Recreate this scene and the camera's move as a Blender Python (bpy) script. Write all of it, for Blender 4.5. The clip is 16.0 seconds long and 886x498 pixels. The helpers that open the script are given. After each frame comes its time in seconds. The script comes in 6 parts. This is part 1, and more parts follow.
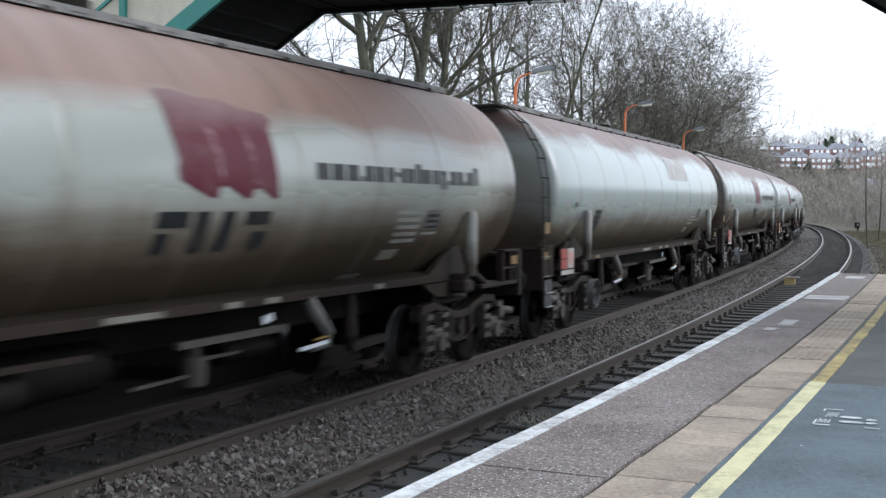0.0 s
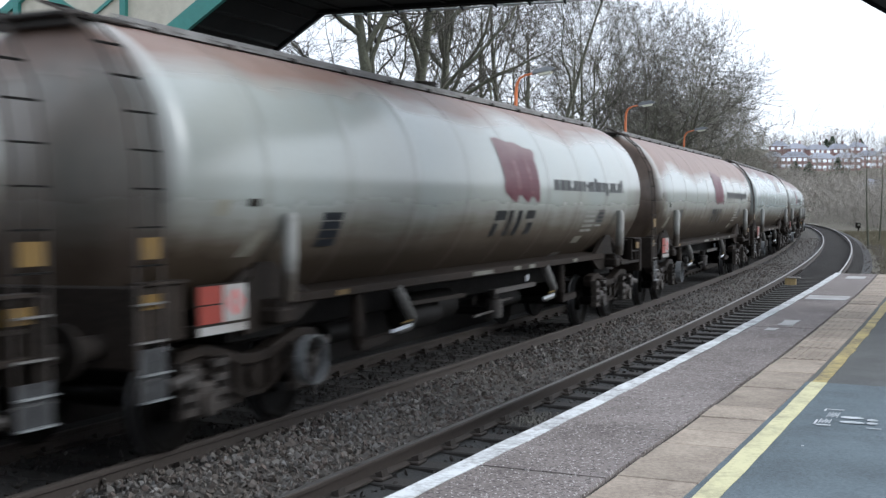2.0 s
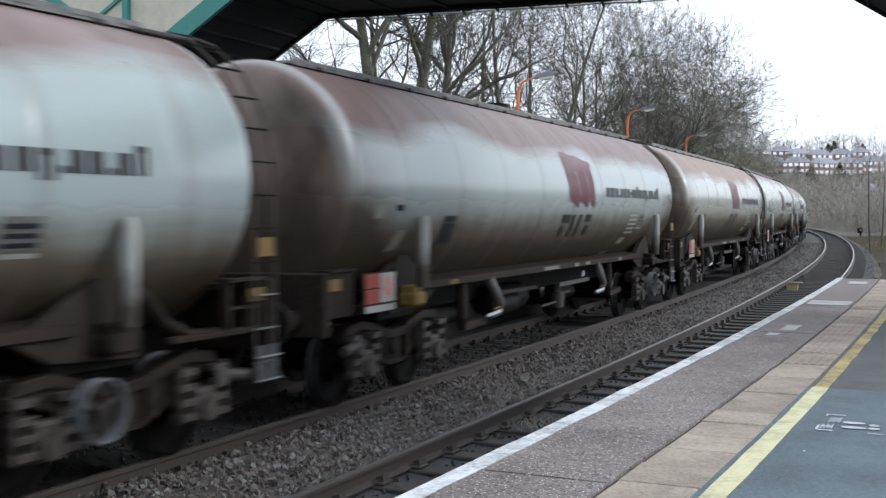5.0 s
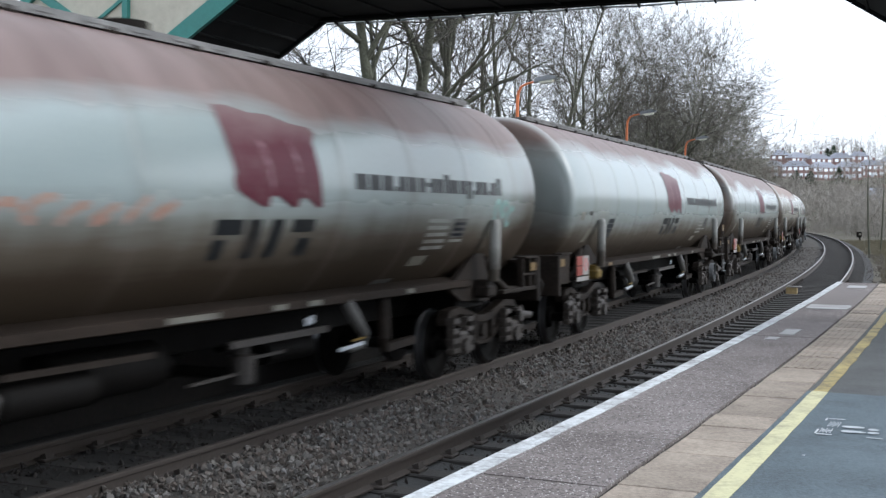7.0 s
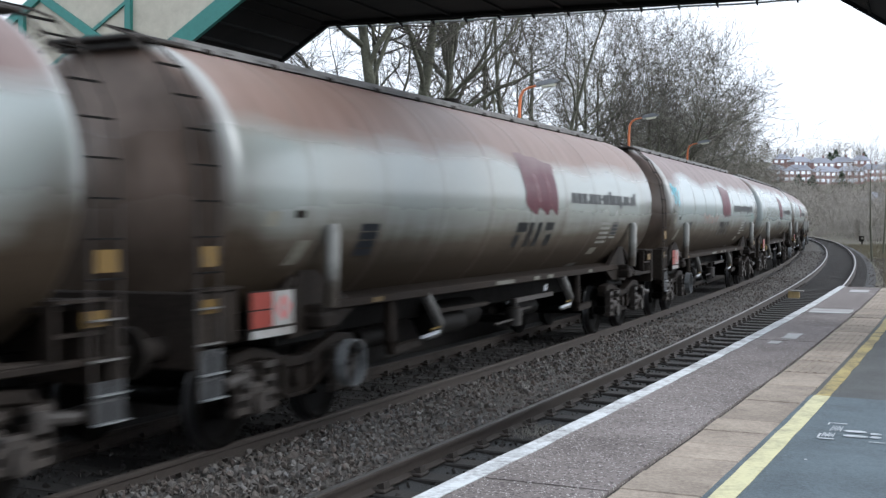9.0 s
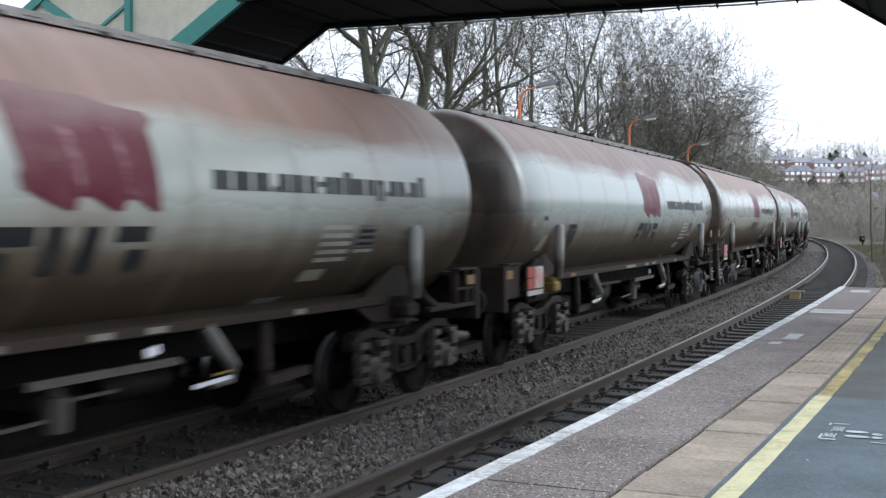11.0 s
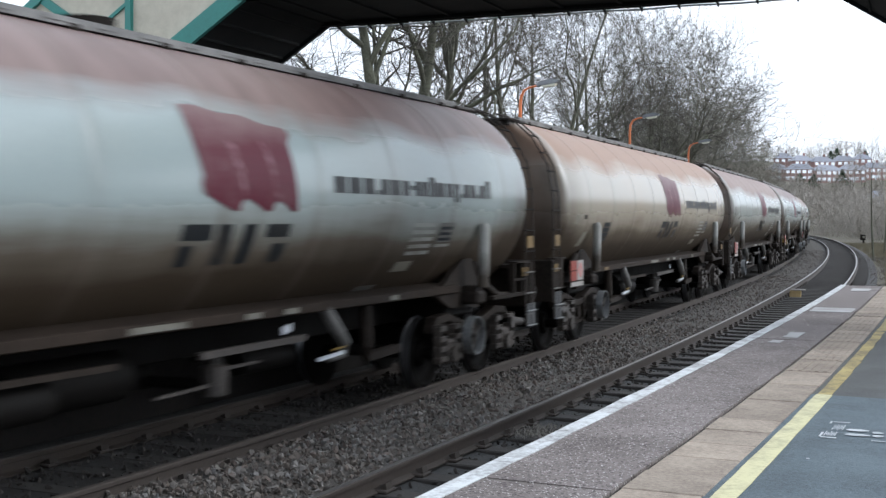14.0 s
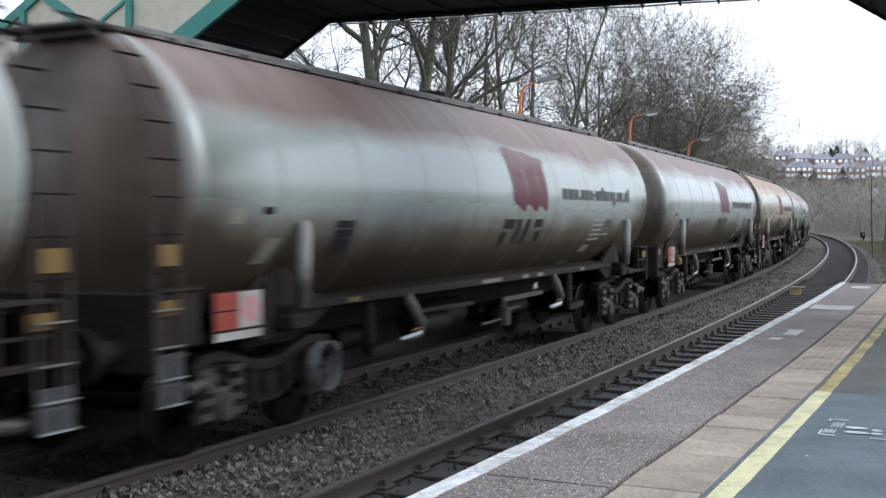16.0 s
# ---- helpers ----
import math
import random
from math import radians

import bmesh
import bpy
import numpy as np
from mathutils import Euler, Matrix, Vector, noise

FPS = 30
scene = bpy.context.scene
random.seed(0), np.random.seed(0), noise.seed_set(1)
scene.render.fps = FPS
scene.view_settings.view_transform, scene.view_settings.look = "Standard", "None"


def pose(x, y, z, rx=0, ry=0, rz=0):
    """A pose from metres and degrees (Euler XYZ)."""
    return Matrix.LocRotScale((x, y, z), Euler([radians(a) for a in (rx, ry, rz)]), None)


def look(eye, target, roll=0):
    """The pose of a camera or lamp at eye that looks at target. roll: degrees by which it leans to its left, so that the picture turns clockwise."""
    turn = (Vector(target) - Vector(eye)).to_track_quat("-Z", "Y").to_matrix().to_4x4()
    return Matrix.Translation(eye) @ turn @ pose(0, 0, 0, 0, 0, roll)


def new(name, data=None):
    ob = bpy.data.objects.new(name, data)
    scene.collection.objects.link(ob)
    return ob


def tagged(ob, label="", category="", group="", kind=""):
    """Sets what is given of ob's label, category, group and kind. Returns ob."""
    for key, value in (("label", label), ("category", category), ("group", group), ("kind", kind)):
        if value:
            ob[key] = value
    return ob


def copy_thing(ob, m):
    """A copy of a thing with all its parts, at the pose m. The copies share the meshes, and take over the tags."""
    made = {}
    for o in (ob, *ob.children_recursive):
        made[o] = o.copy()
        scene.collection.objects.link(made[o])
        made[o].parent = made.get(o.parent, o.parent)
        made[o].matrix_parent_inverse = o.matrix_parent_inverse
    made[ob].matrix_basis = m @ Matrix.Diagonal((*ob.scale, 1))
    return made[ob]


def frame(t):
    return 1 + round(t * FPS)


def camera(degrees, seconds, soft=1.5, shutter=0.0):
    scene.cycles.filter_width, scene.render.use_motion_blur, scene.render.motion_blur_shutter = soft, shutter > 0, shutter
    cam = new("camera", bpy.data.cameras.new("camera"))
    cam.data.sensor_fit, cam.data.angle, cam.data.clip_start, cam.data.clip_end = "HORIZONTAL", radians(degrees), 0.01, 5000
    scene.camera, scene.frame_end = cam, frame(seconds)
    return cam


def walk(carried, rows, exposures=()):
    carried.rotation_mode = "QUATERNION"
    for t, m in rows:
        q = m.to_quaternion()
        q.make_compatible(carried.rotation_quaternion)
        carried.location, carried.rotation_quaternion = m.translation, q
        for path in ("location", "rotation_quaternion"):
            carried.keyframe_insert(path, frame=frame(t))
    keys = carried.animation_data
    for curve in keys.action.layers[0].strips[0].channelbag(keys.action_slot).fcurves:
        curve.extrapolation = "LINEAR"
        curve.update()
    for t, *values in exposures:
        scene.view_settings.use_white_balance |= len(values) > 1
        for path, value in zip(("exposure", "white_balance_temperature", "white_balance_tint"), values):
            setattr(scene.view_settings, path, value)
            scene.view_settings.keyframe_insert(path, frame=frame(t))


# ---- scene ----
# ---- camera and its way ----
cam = camera(40.95, 16.0, soft=1.4, shutter=0.40)
EYE = (0.0, 0.0, 2.089)
# seconds, turn to the right, tilt down, lean (degrees)
AIM = [(0.0, 0.248, 2.110, 0.25), (1.0, 0.232, 2.113, 0.27), (2.0, 0.214, 2.086, 0.20), (3.0, 0.140, 2.038, 0.18),
       (4.0, 0.112, 1.968, 0.28), (5.2, 0.130, 1.862, 0.31), (6.5, 0.155, 1.748, 0.32), (7.5, 0.146, 1.648, 0.42),
       (8.5, 0.105, 1.553, 0.42), (9.0, 0.060, 1.518, 0.42), (10.2, 0.035, 1.452, 0.28), (11.5, 0.026, 1.424, 0.16),
       (12.5, 0.017, 1.426, 0.10), (13.5, 0.004, 1.468, 0.14), (14.5, 0.0, 1.545, 0.25), (15.3, 0.005, 1.618, 0.30),
       (16.0, 0.009, 1.678, 0.37)]
walk(cam, [(t, Matrix.Translation(EYE) @ pose(0, 0, 0, 90 - tilt, 0, -turn) @ pose(0, 0, 0, 0, 0, lean))
           for t, turn, tilt, lean in AIM], exposures=[(0.0, 0.90, 5950, 9), (16.0, 0.90, 5950, 9)])

# ---- sky and sun: a bright overcast afternoon ----
SUN_TURN, SUN_HEIGHT = radians(88), radians(30)   # to the right of the way ahead
world = bpy.data.worlds.new("sky")
scene.world = world
world.use_nodes = True
wn, wl = world.node_tree.nodes, world.node_tree.links
sky = wn.new("ShaderNodeTexSky")
sky.sky_type, sky.sun_disc, sky.sun_elevation, sky.sun_rotation = "NISHITA", False, SUN_HEIGHT, SUN_TURN
sky.air_density, sky.dust_density, sky.ozone_density = 1.0, 3.0, 1.5
veil = wn.new("ShaderNodeHueSaturation")
veil.inputs["Saturation"].default_value = 0.22
veil.inputs["Value"].default_value = 1.0
wl.new(sky.outputs[0], veil.inputs["Color"])
cloud = wn.new("ShaderNodeMix")            # an even layer of thin cloud over the clear sky
cloud.data_type = "RGBA"
cloud.inputs[0].default_value = 0.7
cloud.inputs[7].default_value = (5.9, 6.1, 6.4, 1)
wl.new(veil.outputs[0], cloud.inputs[6])
wl.new(cloud.outputs[2], wn["Background"].inputs["Color"])
wn["Background"].inputs["Strength"].default_value = 0.138
sun_data = bpy.data.lights.new("sun", "SUN")
sun_data.energy, sun_data.angle, sun_data.color = 0.7, radians(25), (1.0, 0.96, 0.9)
sun = new("sun", sun_data)
sun.matrix_world = look((math.sin(SUN_TURN) * 60, math.cos(SUN_TURN) * 60, 60 * math.tan(SUN_HEIGHT)), (0, 0, 0))


# ---- materials ----
def node_material(name, rough=0.7, metal=0.0):
    m = bpy.data.materials.new(name)
    m.use_nodes = True
    n, l = m.node_tree.nodes, m.node_tree.links
    b = n["Principled BSDF"]
    b.inputs["Roughness"].default_value, b.inputs["Metallic"].default_value = rough, metal
    return m, n, l, b


def noise_node(n, l, scale, detail=4.0, rough=0.6, vec=None):
    k = n.new("ShaderNodeTexNoise")
    k.inputs["Scale"].default_value, k.inputs["Detail"].default_value, k.inputs["Roughness"].default_value = scale, detail, rough
    if vec is not None:
        l.new(vec, k.inputs["Vector"])
    return k.outputs["Fac"]


def ramp_node(n, l, fac, stops):
    r = n.new("ShaderNodeValToRGB")
    e = r.color_ramp.elements
    e[0].position, e[0].color = stops[0][0], (*stops[0][1], 1)
    e[1].position, e[1].color = stops[-1][0], (*stops[-1][1], 1)
    for p, c in stops[1:-1]:
        e.new(p).color = (*c, 1)
    l.new(fac, r.inputs["Fac"])
    return r.outputs["Color"]


def math_node(n, l, op, a, b=0.0, c=0.0, clamp=False):
    k = n.new("ShaderNodeMath")
    k.operation, k.use_clamp = op, clamp
    for i, v in enumerate((a, b, c)):
        if isinstance(v, (int, float)):
            k.inputs[i].default_value = v
        else:
            l.new(v, k.inputs[i])
    return k.outputs[0]


def mix_node(n, l, fac, a, b, blend="MIX"):
    k = n.new("ShaderNodeMix")
    k.data_type, k.blend_type = "RGBA", blend
    for i, v in ((0, fac), (6, a), (7, b)):
        if isinstance(v, (int, float)):
            k.inputs[i].default_value = v
        elif isinstance(v, tuple):
            k.inputs[i].default_value = (*v, 1)
        else:
            l.new(v, k.inputs[i])
    return k.outputs[2]


def bump_node(n, l, b, height, strength=0.4, distance=0.01):
    k = n.new("ShaderNodeBump")
    k.inputs["Strength"].default_value, k.inputs["Distance"].default_value = strength, distance
    l.new(height, k.inputs["Height"])
    l.new(k.outputs[0], b.inputs["Normal"])


def coords(n, which="Object"):
    return n.new("ShaderNodeTexCoord").outputs[which]


def grainy(name, dark, light, rough=0.8, metal=0.0, fine=60.0, broad=1.2, bump=0.3, dist=0.01, vary=0.15, stain=None):
    """Two scales of variation and a fine relief."""
    m, n, l, b = node_material(name, rough, metal)
    v = n.new("ShaderNodeNewGeometry").outputs["Position"] if stain == "world" else coords(n)
    f = noise_node(n, l, fine, 5, 0.7, v)
    g = noise_node(n, l, broad, 4, 0.6, v)
    mixed = math_node(n, l, "ADD", math_node(n, l, "MULTIPLY", f, 0.55), math_node(n, l, "MULTIPLY", g, 0.45))
    c = ramp_node(n, l, mixed, [(0.33, dark), (0.67, light)])
    rnd = n.new("ShaderNodeObjectInfo").outputs["Random"]
    k = math_node(n, l, "MULTIPLY_ADD", rnd, 2 * vary, 1 - vary)
    c2 = n.new("ShaderNodeVectorMath")
    c2.operation = "SCALE"
    l.new(c, c2.inputs[0])
    l.new(k, c2.inputs["Scale"])
    l.new(c2.outputs[0], b.inputs["Base Color"])
    l.new(math_node(n, l, "MULTIPLY_ADD", g, 0.3, rough - 0.15, clamp=True), b.inputs["Roughness"])
    bump_node(n, l, b, f, bump, dist)
    return m


def speckled(name, dark, light, chip):
    """A rough worn surface with pale chips of stone in it."""
    m, n, l, b = node_material(name, 0.92)
    b.inputs["Specular IOR Level"].default_value = 0.2
    v = coords(n)
    f = noise_node(n, l, 60, 5, 0.7, v)
    g = noise_node(n, l, 1.1, 5, 0.65, v)
    c = mix_node(n, l, ramp_node(n, l, math_node(n, l, "MULTIPLY_ADD", g, 0.6, math_node(n, l, "MULTIPLY", f, 0.4)), [(0.38, (0, 0, 0)), (0.62, (1, 1, 1))]), dark, light)
    cell = n.new("ShaderNodeTexVoronoi")
    cell.inputs["Scale"].default_value = 85
    l.new(v, cell.inputs["Vector"])
    pick = n.new("ShaderNodeSeparateColor")
    l.new(cell.outputs["Color"], pick.inputs[0])
    chips = math_node(n, l, "GREATER_THAN", pick.outputs[0], 0.85)
    chips = math_node(n, l, "MULTIPLY", chips, math_node(n, l, "LESS_THAN", cell.outputs["Distance"], 0.42))
    pits = math_node(n, l, "LESS_THAN", pick.outputs[0], 0.14)
    c = mix_node(n, l, math_node(n, l, "MULTIPLY", chips, 0.75), c, chip)
    c = mix_node(n, l, math_node(n, l, "MULTIPLY", pits, 0.7), c, (0.05, 0.043, 0.042))
    l.new(c, b.inputs["Base Color"])
    bump_node(n, l, b, cell.outputs["Distance"], 0.5, 0.006)
    return m


def tank_paint(name, soot, beige, clean):
    """Pale grey-blue tank shell: brown soot on the crown, thick brown road dirt and painted shade below, streaked, each
    wagon its own.
    soot: how far the crown's brown reaches down; beige: how far the paint has yellowed; clean: how little dirt lies
    below."""
    m, n, l, b = node_material(name, 0.28)
    b.inputs["Specular IOR Level"].default_value = 0.5
    v = coords(n)
    sep = n.new("ShaderNodeSeparateXYZ")
    l.new(v, sep.inputs[0])
    y, z = sep.outputs[1], sep.outputs[2]
    rnd = n.new("ShaderNodeObjectInfo").outputs["Random"]
    shift = n.new("ShaderNodeCombineXYZ")
    l.new(math_node(n, l, "MULTIPLY", rnd, 37.0), shift.inputs[1])
    add = n.new("ShaderNodeVectorMath")
    l.new(v, add.inputs[0])
    l.new(shift.outputs[0], add.inputs[1])
    w = add.outputs[0]
    stretch = n.new("ShaderNodeMapping")
    stretch.inputs["Scale"].default_value = (0.5, 1.6, 0.28)
    l.new(w, stretch.inputs[0])
    streak = noise_node(n, l, 1.6, 4, 0.6, stretch.outputs[0])
    cloud = noise_node(n, l, 0.5, 3, 0.5, w)
    fine = noise_node(n, l, 22, 5, 0.7, w)
    along_shell = n.new("ShaderNodeMapping")
    along_shell.inputs["Scale"].default_value = (1.0, 0.22, 2.2)
    l.new(w, along_shell.inputs[0])
    tide = noise_node(n, l, 1.5, 5, 0.62, along_shell.outputs[0])
    # bands of the shell along its length, washed to a different degree
    band = n.new("ShaderNodeTexNoise")
    band.noise_dimensions = "1D"
    band.inputs["Scale"].default_value, band.inputs["Detail"].default_value = 0.42, 1.5
    l.new(math_node(n, l, "MULTIPLY_ADD", rnd, 61.0, y), band.inputs["W"])
    bandf = band.outputs["Fac"]
    pale = mix_node(n, l, math_node(n, l, "MULTIPLY", fine, 0.6), (0.285, 0.335, 0.336), (0.21, 0.246, 0.244))
    pale = mix_node(n, l, math_node(n, l, "MULTIPLY_ADD", cloud, 0.5, beige - 0.22, clamp=True), pale, (0.33, 0.265, 0.19))
    # crown soot
    up = math_node(n, l, "MULTIPLY_ADD", bandf, 1.5, math_node(n, l, "MULTIPLY_ADD", z, 3.5, -2.59))
    up = math_node(n, l, "ADD", up, math_node(n, l, "MULTIPLY_ADD", streak, 0.5, -0.25))
    up = math_node(n, l, "ADD", up, math_node(n, l, "MULTIPLY_ADD", tide, 1.3, -0.65))
    up = math_node(n, l, "ADD", up, math_node(n, l, "MULTIPLY_ADD", rnd, 0.3, soot - 0.15), clamp=True)
    top = mix_node(n, l, ramp_node(n, l, streak, [(0.3, (0, 0, 0)), (0.7, (1, 1, 1))]), (0.112, 0.064, 0.055), (0.205, 0.140, 0.127))
    top = mix_node(n, l, min(0.85, beige * 1.2), top, (0.29, 0.17, 0.105))
    c = mix_node(n, l, math_node(n, l, "MULTIPLY", up, 0.94), pale, top)
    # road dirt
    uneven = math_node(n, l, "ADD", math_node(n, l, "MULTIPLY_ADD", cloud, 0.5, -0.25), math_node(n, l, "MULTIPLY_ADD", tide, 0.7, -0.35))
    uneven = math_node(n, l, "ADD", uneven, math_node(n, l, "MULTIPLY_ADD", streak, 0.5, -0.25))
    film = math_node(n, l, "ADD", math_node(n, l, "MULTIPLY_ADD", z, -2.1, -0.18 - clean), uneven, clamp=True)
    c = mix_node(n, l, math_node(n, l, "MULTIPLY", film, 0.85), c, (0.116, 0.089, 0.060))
    # second coat: dirt plus the underside's shade, put into the colour towards the bottom
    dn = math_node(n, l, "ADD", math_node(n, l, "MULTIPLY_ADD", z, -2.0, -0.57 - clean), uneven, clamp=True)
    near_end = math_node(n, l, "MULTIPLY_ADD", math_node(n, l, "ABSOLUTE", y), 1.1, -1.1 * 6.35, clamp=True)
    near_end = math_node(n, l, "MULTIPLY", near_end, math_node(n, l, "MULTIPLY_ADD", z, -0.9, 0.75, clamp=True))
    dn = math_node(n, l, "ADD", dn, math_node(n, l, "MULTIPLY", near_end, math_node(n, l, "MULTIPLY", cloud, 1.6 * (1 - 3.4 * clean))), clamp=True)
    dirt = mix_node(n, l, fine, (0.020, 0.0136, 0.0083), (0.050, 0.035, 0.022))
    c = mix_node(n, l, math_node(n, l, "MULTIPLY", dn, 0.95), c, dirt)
    # dished ends carry dust
    ends = math_node(n, l, "MULTIPLY_ADD", math_node(n, l, "ABSOLUTE", y), 7.0, -7.0 * 7.46, clamp=True)
    ends = math_node(n, l, "MULTIPLY", ends, math_node(n, l, "MULTIPLY_ADD", cloud, 0.9, 0.45 - 3.0 * clean, clamp=True))
    c = mix_node(n, l, ends, c, mix_node(n, l, ramp_node(n, l, streak, [(0.36, (0, 0, 0)), (0.66, (1, 1, 1))]), (0.045, 0.032, 0.025), (0.215, 0.165, 0.135)))
    # the ends darken towards the bottom in the same brown
    c = mix_node(n, l, math_node(n, l, "MULTIPLY", math_node(n, l, "MULTIPLY", ends, math_node(n, l, "MULTIPLY_ADD", z, -1.6, 0.05, clamp=True)), 0.85), c, dirt)
    # the rolled rim's highlight is painted as a pale band, strongest high up
    rim = math_node(n, l, "ABSOLUTE", math_node(n, l, "SUBTRACT", math_node(n, l, "ABSOLUTE", y), 7.44))
    rim = math_node(n, l, "MULTIPLY_ADD", rim, -16.0, 1.7, clamp=True)
    rim = math_node(n, l, "MULTIPLY", rim, math_node(n, l, "MULTIPLY_ADD", z, 1.0, 0.25, clamp=True))
    c = mix_node(n, l, math_node(n, l, "MULTIPLY", rim, math_node(n, l, "MULTIPLY_ADD", cloud, 1.2, -0.05, clamp=True)), c, (0.40, 0.42, 0.41))
    seam = math_node(n, l, "ABSOLUTE", math_node(n, l, "SUBTRACT", math_node(n, l, "FRACT", math_node(n, l, "MULTIPLY_ADD", y, 0.625, 0.375)), 0.5))
    seam = math_node(n, l, "MULTIPLY", math_node(n, l, "MULTIPLY_ADD", seam, -9.0, 1.0, clamp=True), math_node(n, l, "MULTIPLY", streak, 0.42))
    c = mix_node(n, l, seam, c, (0.12, 0.095, 0.08))
    l.new(c, b.inputs["Base Color"])
    dirty = math_node(n, l, "MAXIMUM", math_node(n, l, "MULTIPLY", film, 0.9), math_node(n, l, "MULTIPLY", up, 0.5))
    l.new(math_node(n, l, "MULTIPLY_ADD", dirty, 0.46, 0.21), b.inputs["Roughness"])
    l.new(math_node(n, l, "MULTIPLY_ADD", dirty, -0.42, 0.55), b.inputs["Specular IOR Level"])
    bump_node(n, l, b, noise_node(n, l, 1.4, 2, 0.5, w), 0.12, 0.03)
    return m


def decal_paint(name, colour, dirt=(0.12, 0.09, 0.065), lo=0.5, hi=0.75, rough=0.45, above=None, below=None, grit=0.25, scale=2.2):
    m, n, l, b = node_material(name, rough)
    b.inputs["Specular IOR Level"].default_value = 0.3
    v = coords(n)
    f = noise_node(n, l, scale, 5, 0.65, v)
    g = noise_node(n, l, 30, 4, 0.7, v)
    d = math_node(n, l, "MULTIPLY_ADD", g, grit, math_node(n, l, "MULTIPLY", f, 1 - grit))
    if above is not None or below is not None:
        sep = n.new("ShaderNodeSeparateXYZ")
        l.new(v, sep.inputs[0])
        k = math_node(n, l, "SUBTRACT", sep.outputs[2], above) if above is not None else math_node(n, l, "SUBTRACT", below, sep.outputs[2])
        d = math_node(n, l, "ADD", d, math_node(n, l, "MULTIPLY", k, 1.5, clamp=True))
    c = mix_node(n, l, ramp_node(n, l, d, [(lo, (0, 0, 0)), (hi, (1, 1, 1))]), colour, dirt)
    l.new(c, b.inputs["Base Color"])
    return m


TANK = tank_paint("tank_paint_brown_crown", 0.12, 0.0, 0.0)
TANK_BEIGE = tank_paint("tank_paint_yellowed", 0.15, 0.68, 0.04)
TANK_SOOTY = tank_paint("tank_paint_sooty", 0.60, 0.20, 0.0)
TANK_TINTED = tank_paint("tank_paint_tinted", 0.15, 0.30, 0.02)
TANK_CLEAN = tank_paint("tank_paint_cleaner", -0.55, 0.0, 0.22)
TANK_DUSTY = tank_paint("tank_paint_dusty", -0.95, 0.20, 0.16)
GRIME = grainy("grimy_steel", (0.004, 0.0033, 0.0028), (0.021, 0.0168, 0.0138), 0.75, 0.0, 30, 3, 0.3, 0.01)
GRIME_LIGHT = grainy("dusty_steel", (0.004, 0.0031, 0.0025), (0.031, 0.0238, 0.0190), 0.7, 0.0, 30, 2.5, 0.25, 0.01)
# oily steel taken near-black, with the shade beneath the wagons in it
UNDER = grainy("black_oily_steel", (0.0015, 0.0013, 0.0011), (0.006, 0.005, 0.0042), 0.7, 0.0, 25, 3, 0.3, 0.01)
GRIME_PALE = grainy("pale_dusty_steel", (0.008, 0.0065, 0.0054), (0.044, 0.036, 0.031), 0.65, 0.0, 24, 3, 0.25, 0.01)
FRAME = grainy("cast_frame_dust", (0.005, 0.0039, 0.0031), (0.046, 0.035, 0.0275), 0.65, 0.0, 22, 3.5, 0.3, 0.01)
BRIGHT = grainy("bright_bare_metal", (0.42, 0.45, 0.50), (0.72, 0.75, 0.80), 0.35, 0.3, 30, 3, 0.05, 0.003)
HOOP = grainy("scuffed_hoop_steel", (0.085, 0.088, 0.09), (0.23, 0.24, 0.245), 0.45, 0.4, 30, 3, 0.1, 0.004)
TREAD = grainy("worn_wheel_tread", (0.07, 0.07, 0.072), (0.18, 0.18, 0.185), 0.36, 0.85, 25, 4, 0.1, 0.004)
ENDDUST = grainy("brown_end_dust", (0.016, 0.012, 0.0095), (0.060, 0.046, 0.037), 0.75, 0.0, 16, 2.5, 0.2, 0.006)
GALV = grainy("galvanised_steel", (0.17, 0.178, 0.18), (0.36, 0.38, 0.385), 0.45, 0.6, 30, 3, 0.1, 0.004)
SILL = grainy("dusty_sill", (0.010, 0.0072, 0.0054), (0.031, 0.0225, 0.017), 0.7, 0.0, 20, 2.0, 0.2, 0.008)
GREYPAINT = grainy("grey_paint_worn", (0.045, 0.042, 0.039), (0.17, 0.165, 0.155), 0.55, 0.0, 30, 4, 0.15, 0.005)
STEPPLATE = grainy("dull_step_plate", (0.009, 0.0095, 0.010), (0.038, 0.040, 0.043), 0.6, 0.0, 12, 4, 0.2, 0.006)
WALKWAY = grainy("walkway_grating", (0.075, 0.075, 0.074), (0.24, 0.237, 0.23), 0.8, 0.0, 9, 2, 0.5, 0.01)
MAROON = decal_paint("maroon_vinyl", (0.072, 0.006, 0.017), (0.16, 0.10, 0.103), 0.48, 0.95, above=0.30)
BLACKV = decal_paint("black_vinyl", (0.012, 0.014, 0.016), (0.085, 0.063, 0.042), 0.50, 0.95, below=-0.68)
SCRATCH = decal_paint("faded_emblem_line", (0.20, 0.11, 0.125), (0.085, 0.012, 0.024), 0.44, 0.58, scale=7.0)
POSTGREY = decal_paint("pale_grey_post", (0.24, 0.24, 0.225), (0.04, 0.032, 0.024), 0.5, 0.95, 0.5, below=1.72, scale=3.0)
NUMBERV = decal_paint("black_number_panel", (0.012, 0.015, 0.02), (0.06, 0.055, 0.05), 0.55, 0.85)
LETTER = decal_paint("black_lettering", (0.010, 0.012, 0.014), (0.07, 0.072, 0.07), 0.48, 0.8)
WHITEV = decal_paint("white_vinyl", (0.19, 0.183, 0.150), (0.065, 0.052, 0.038), 0.5, 0.72)
SILLMARK = decal_paint("dusty_white_mark", (0.13, 0.125, 0.105), (0.035, 0.028, 0.021), 0.47, 0.68)
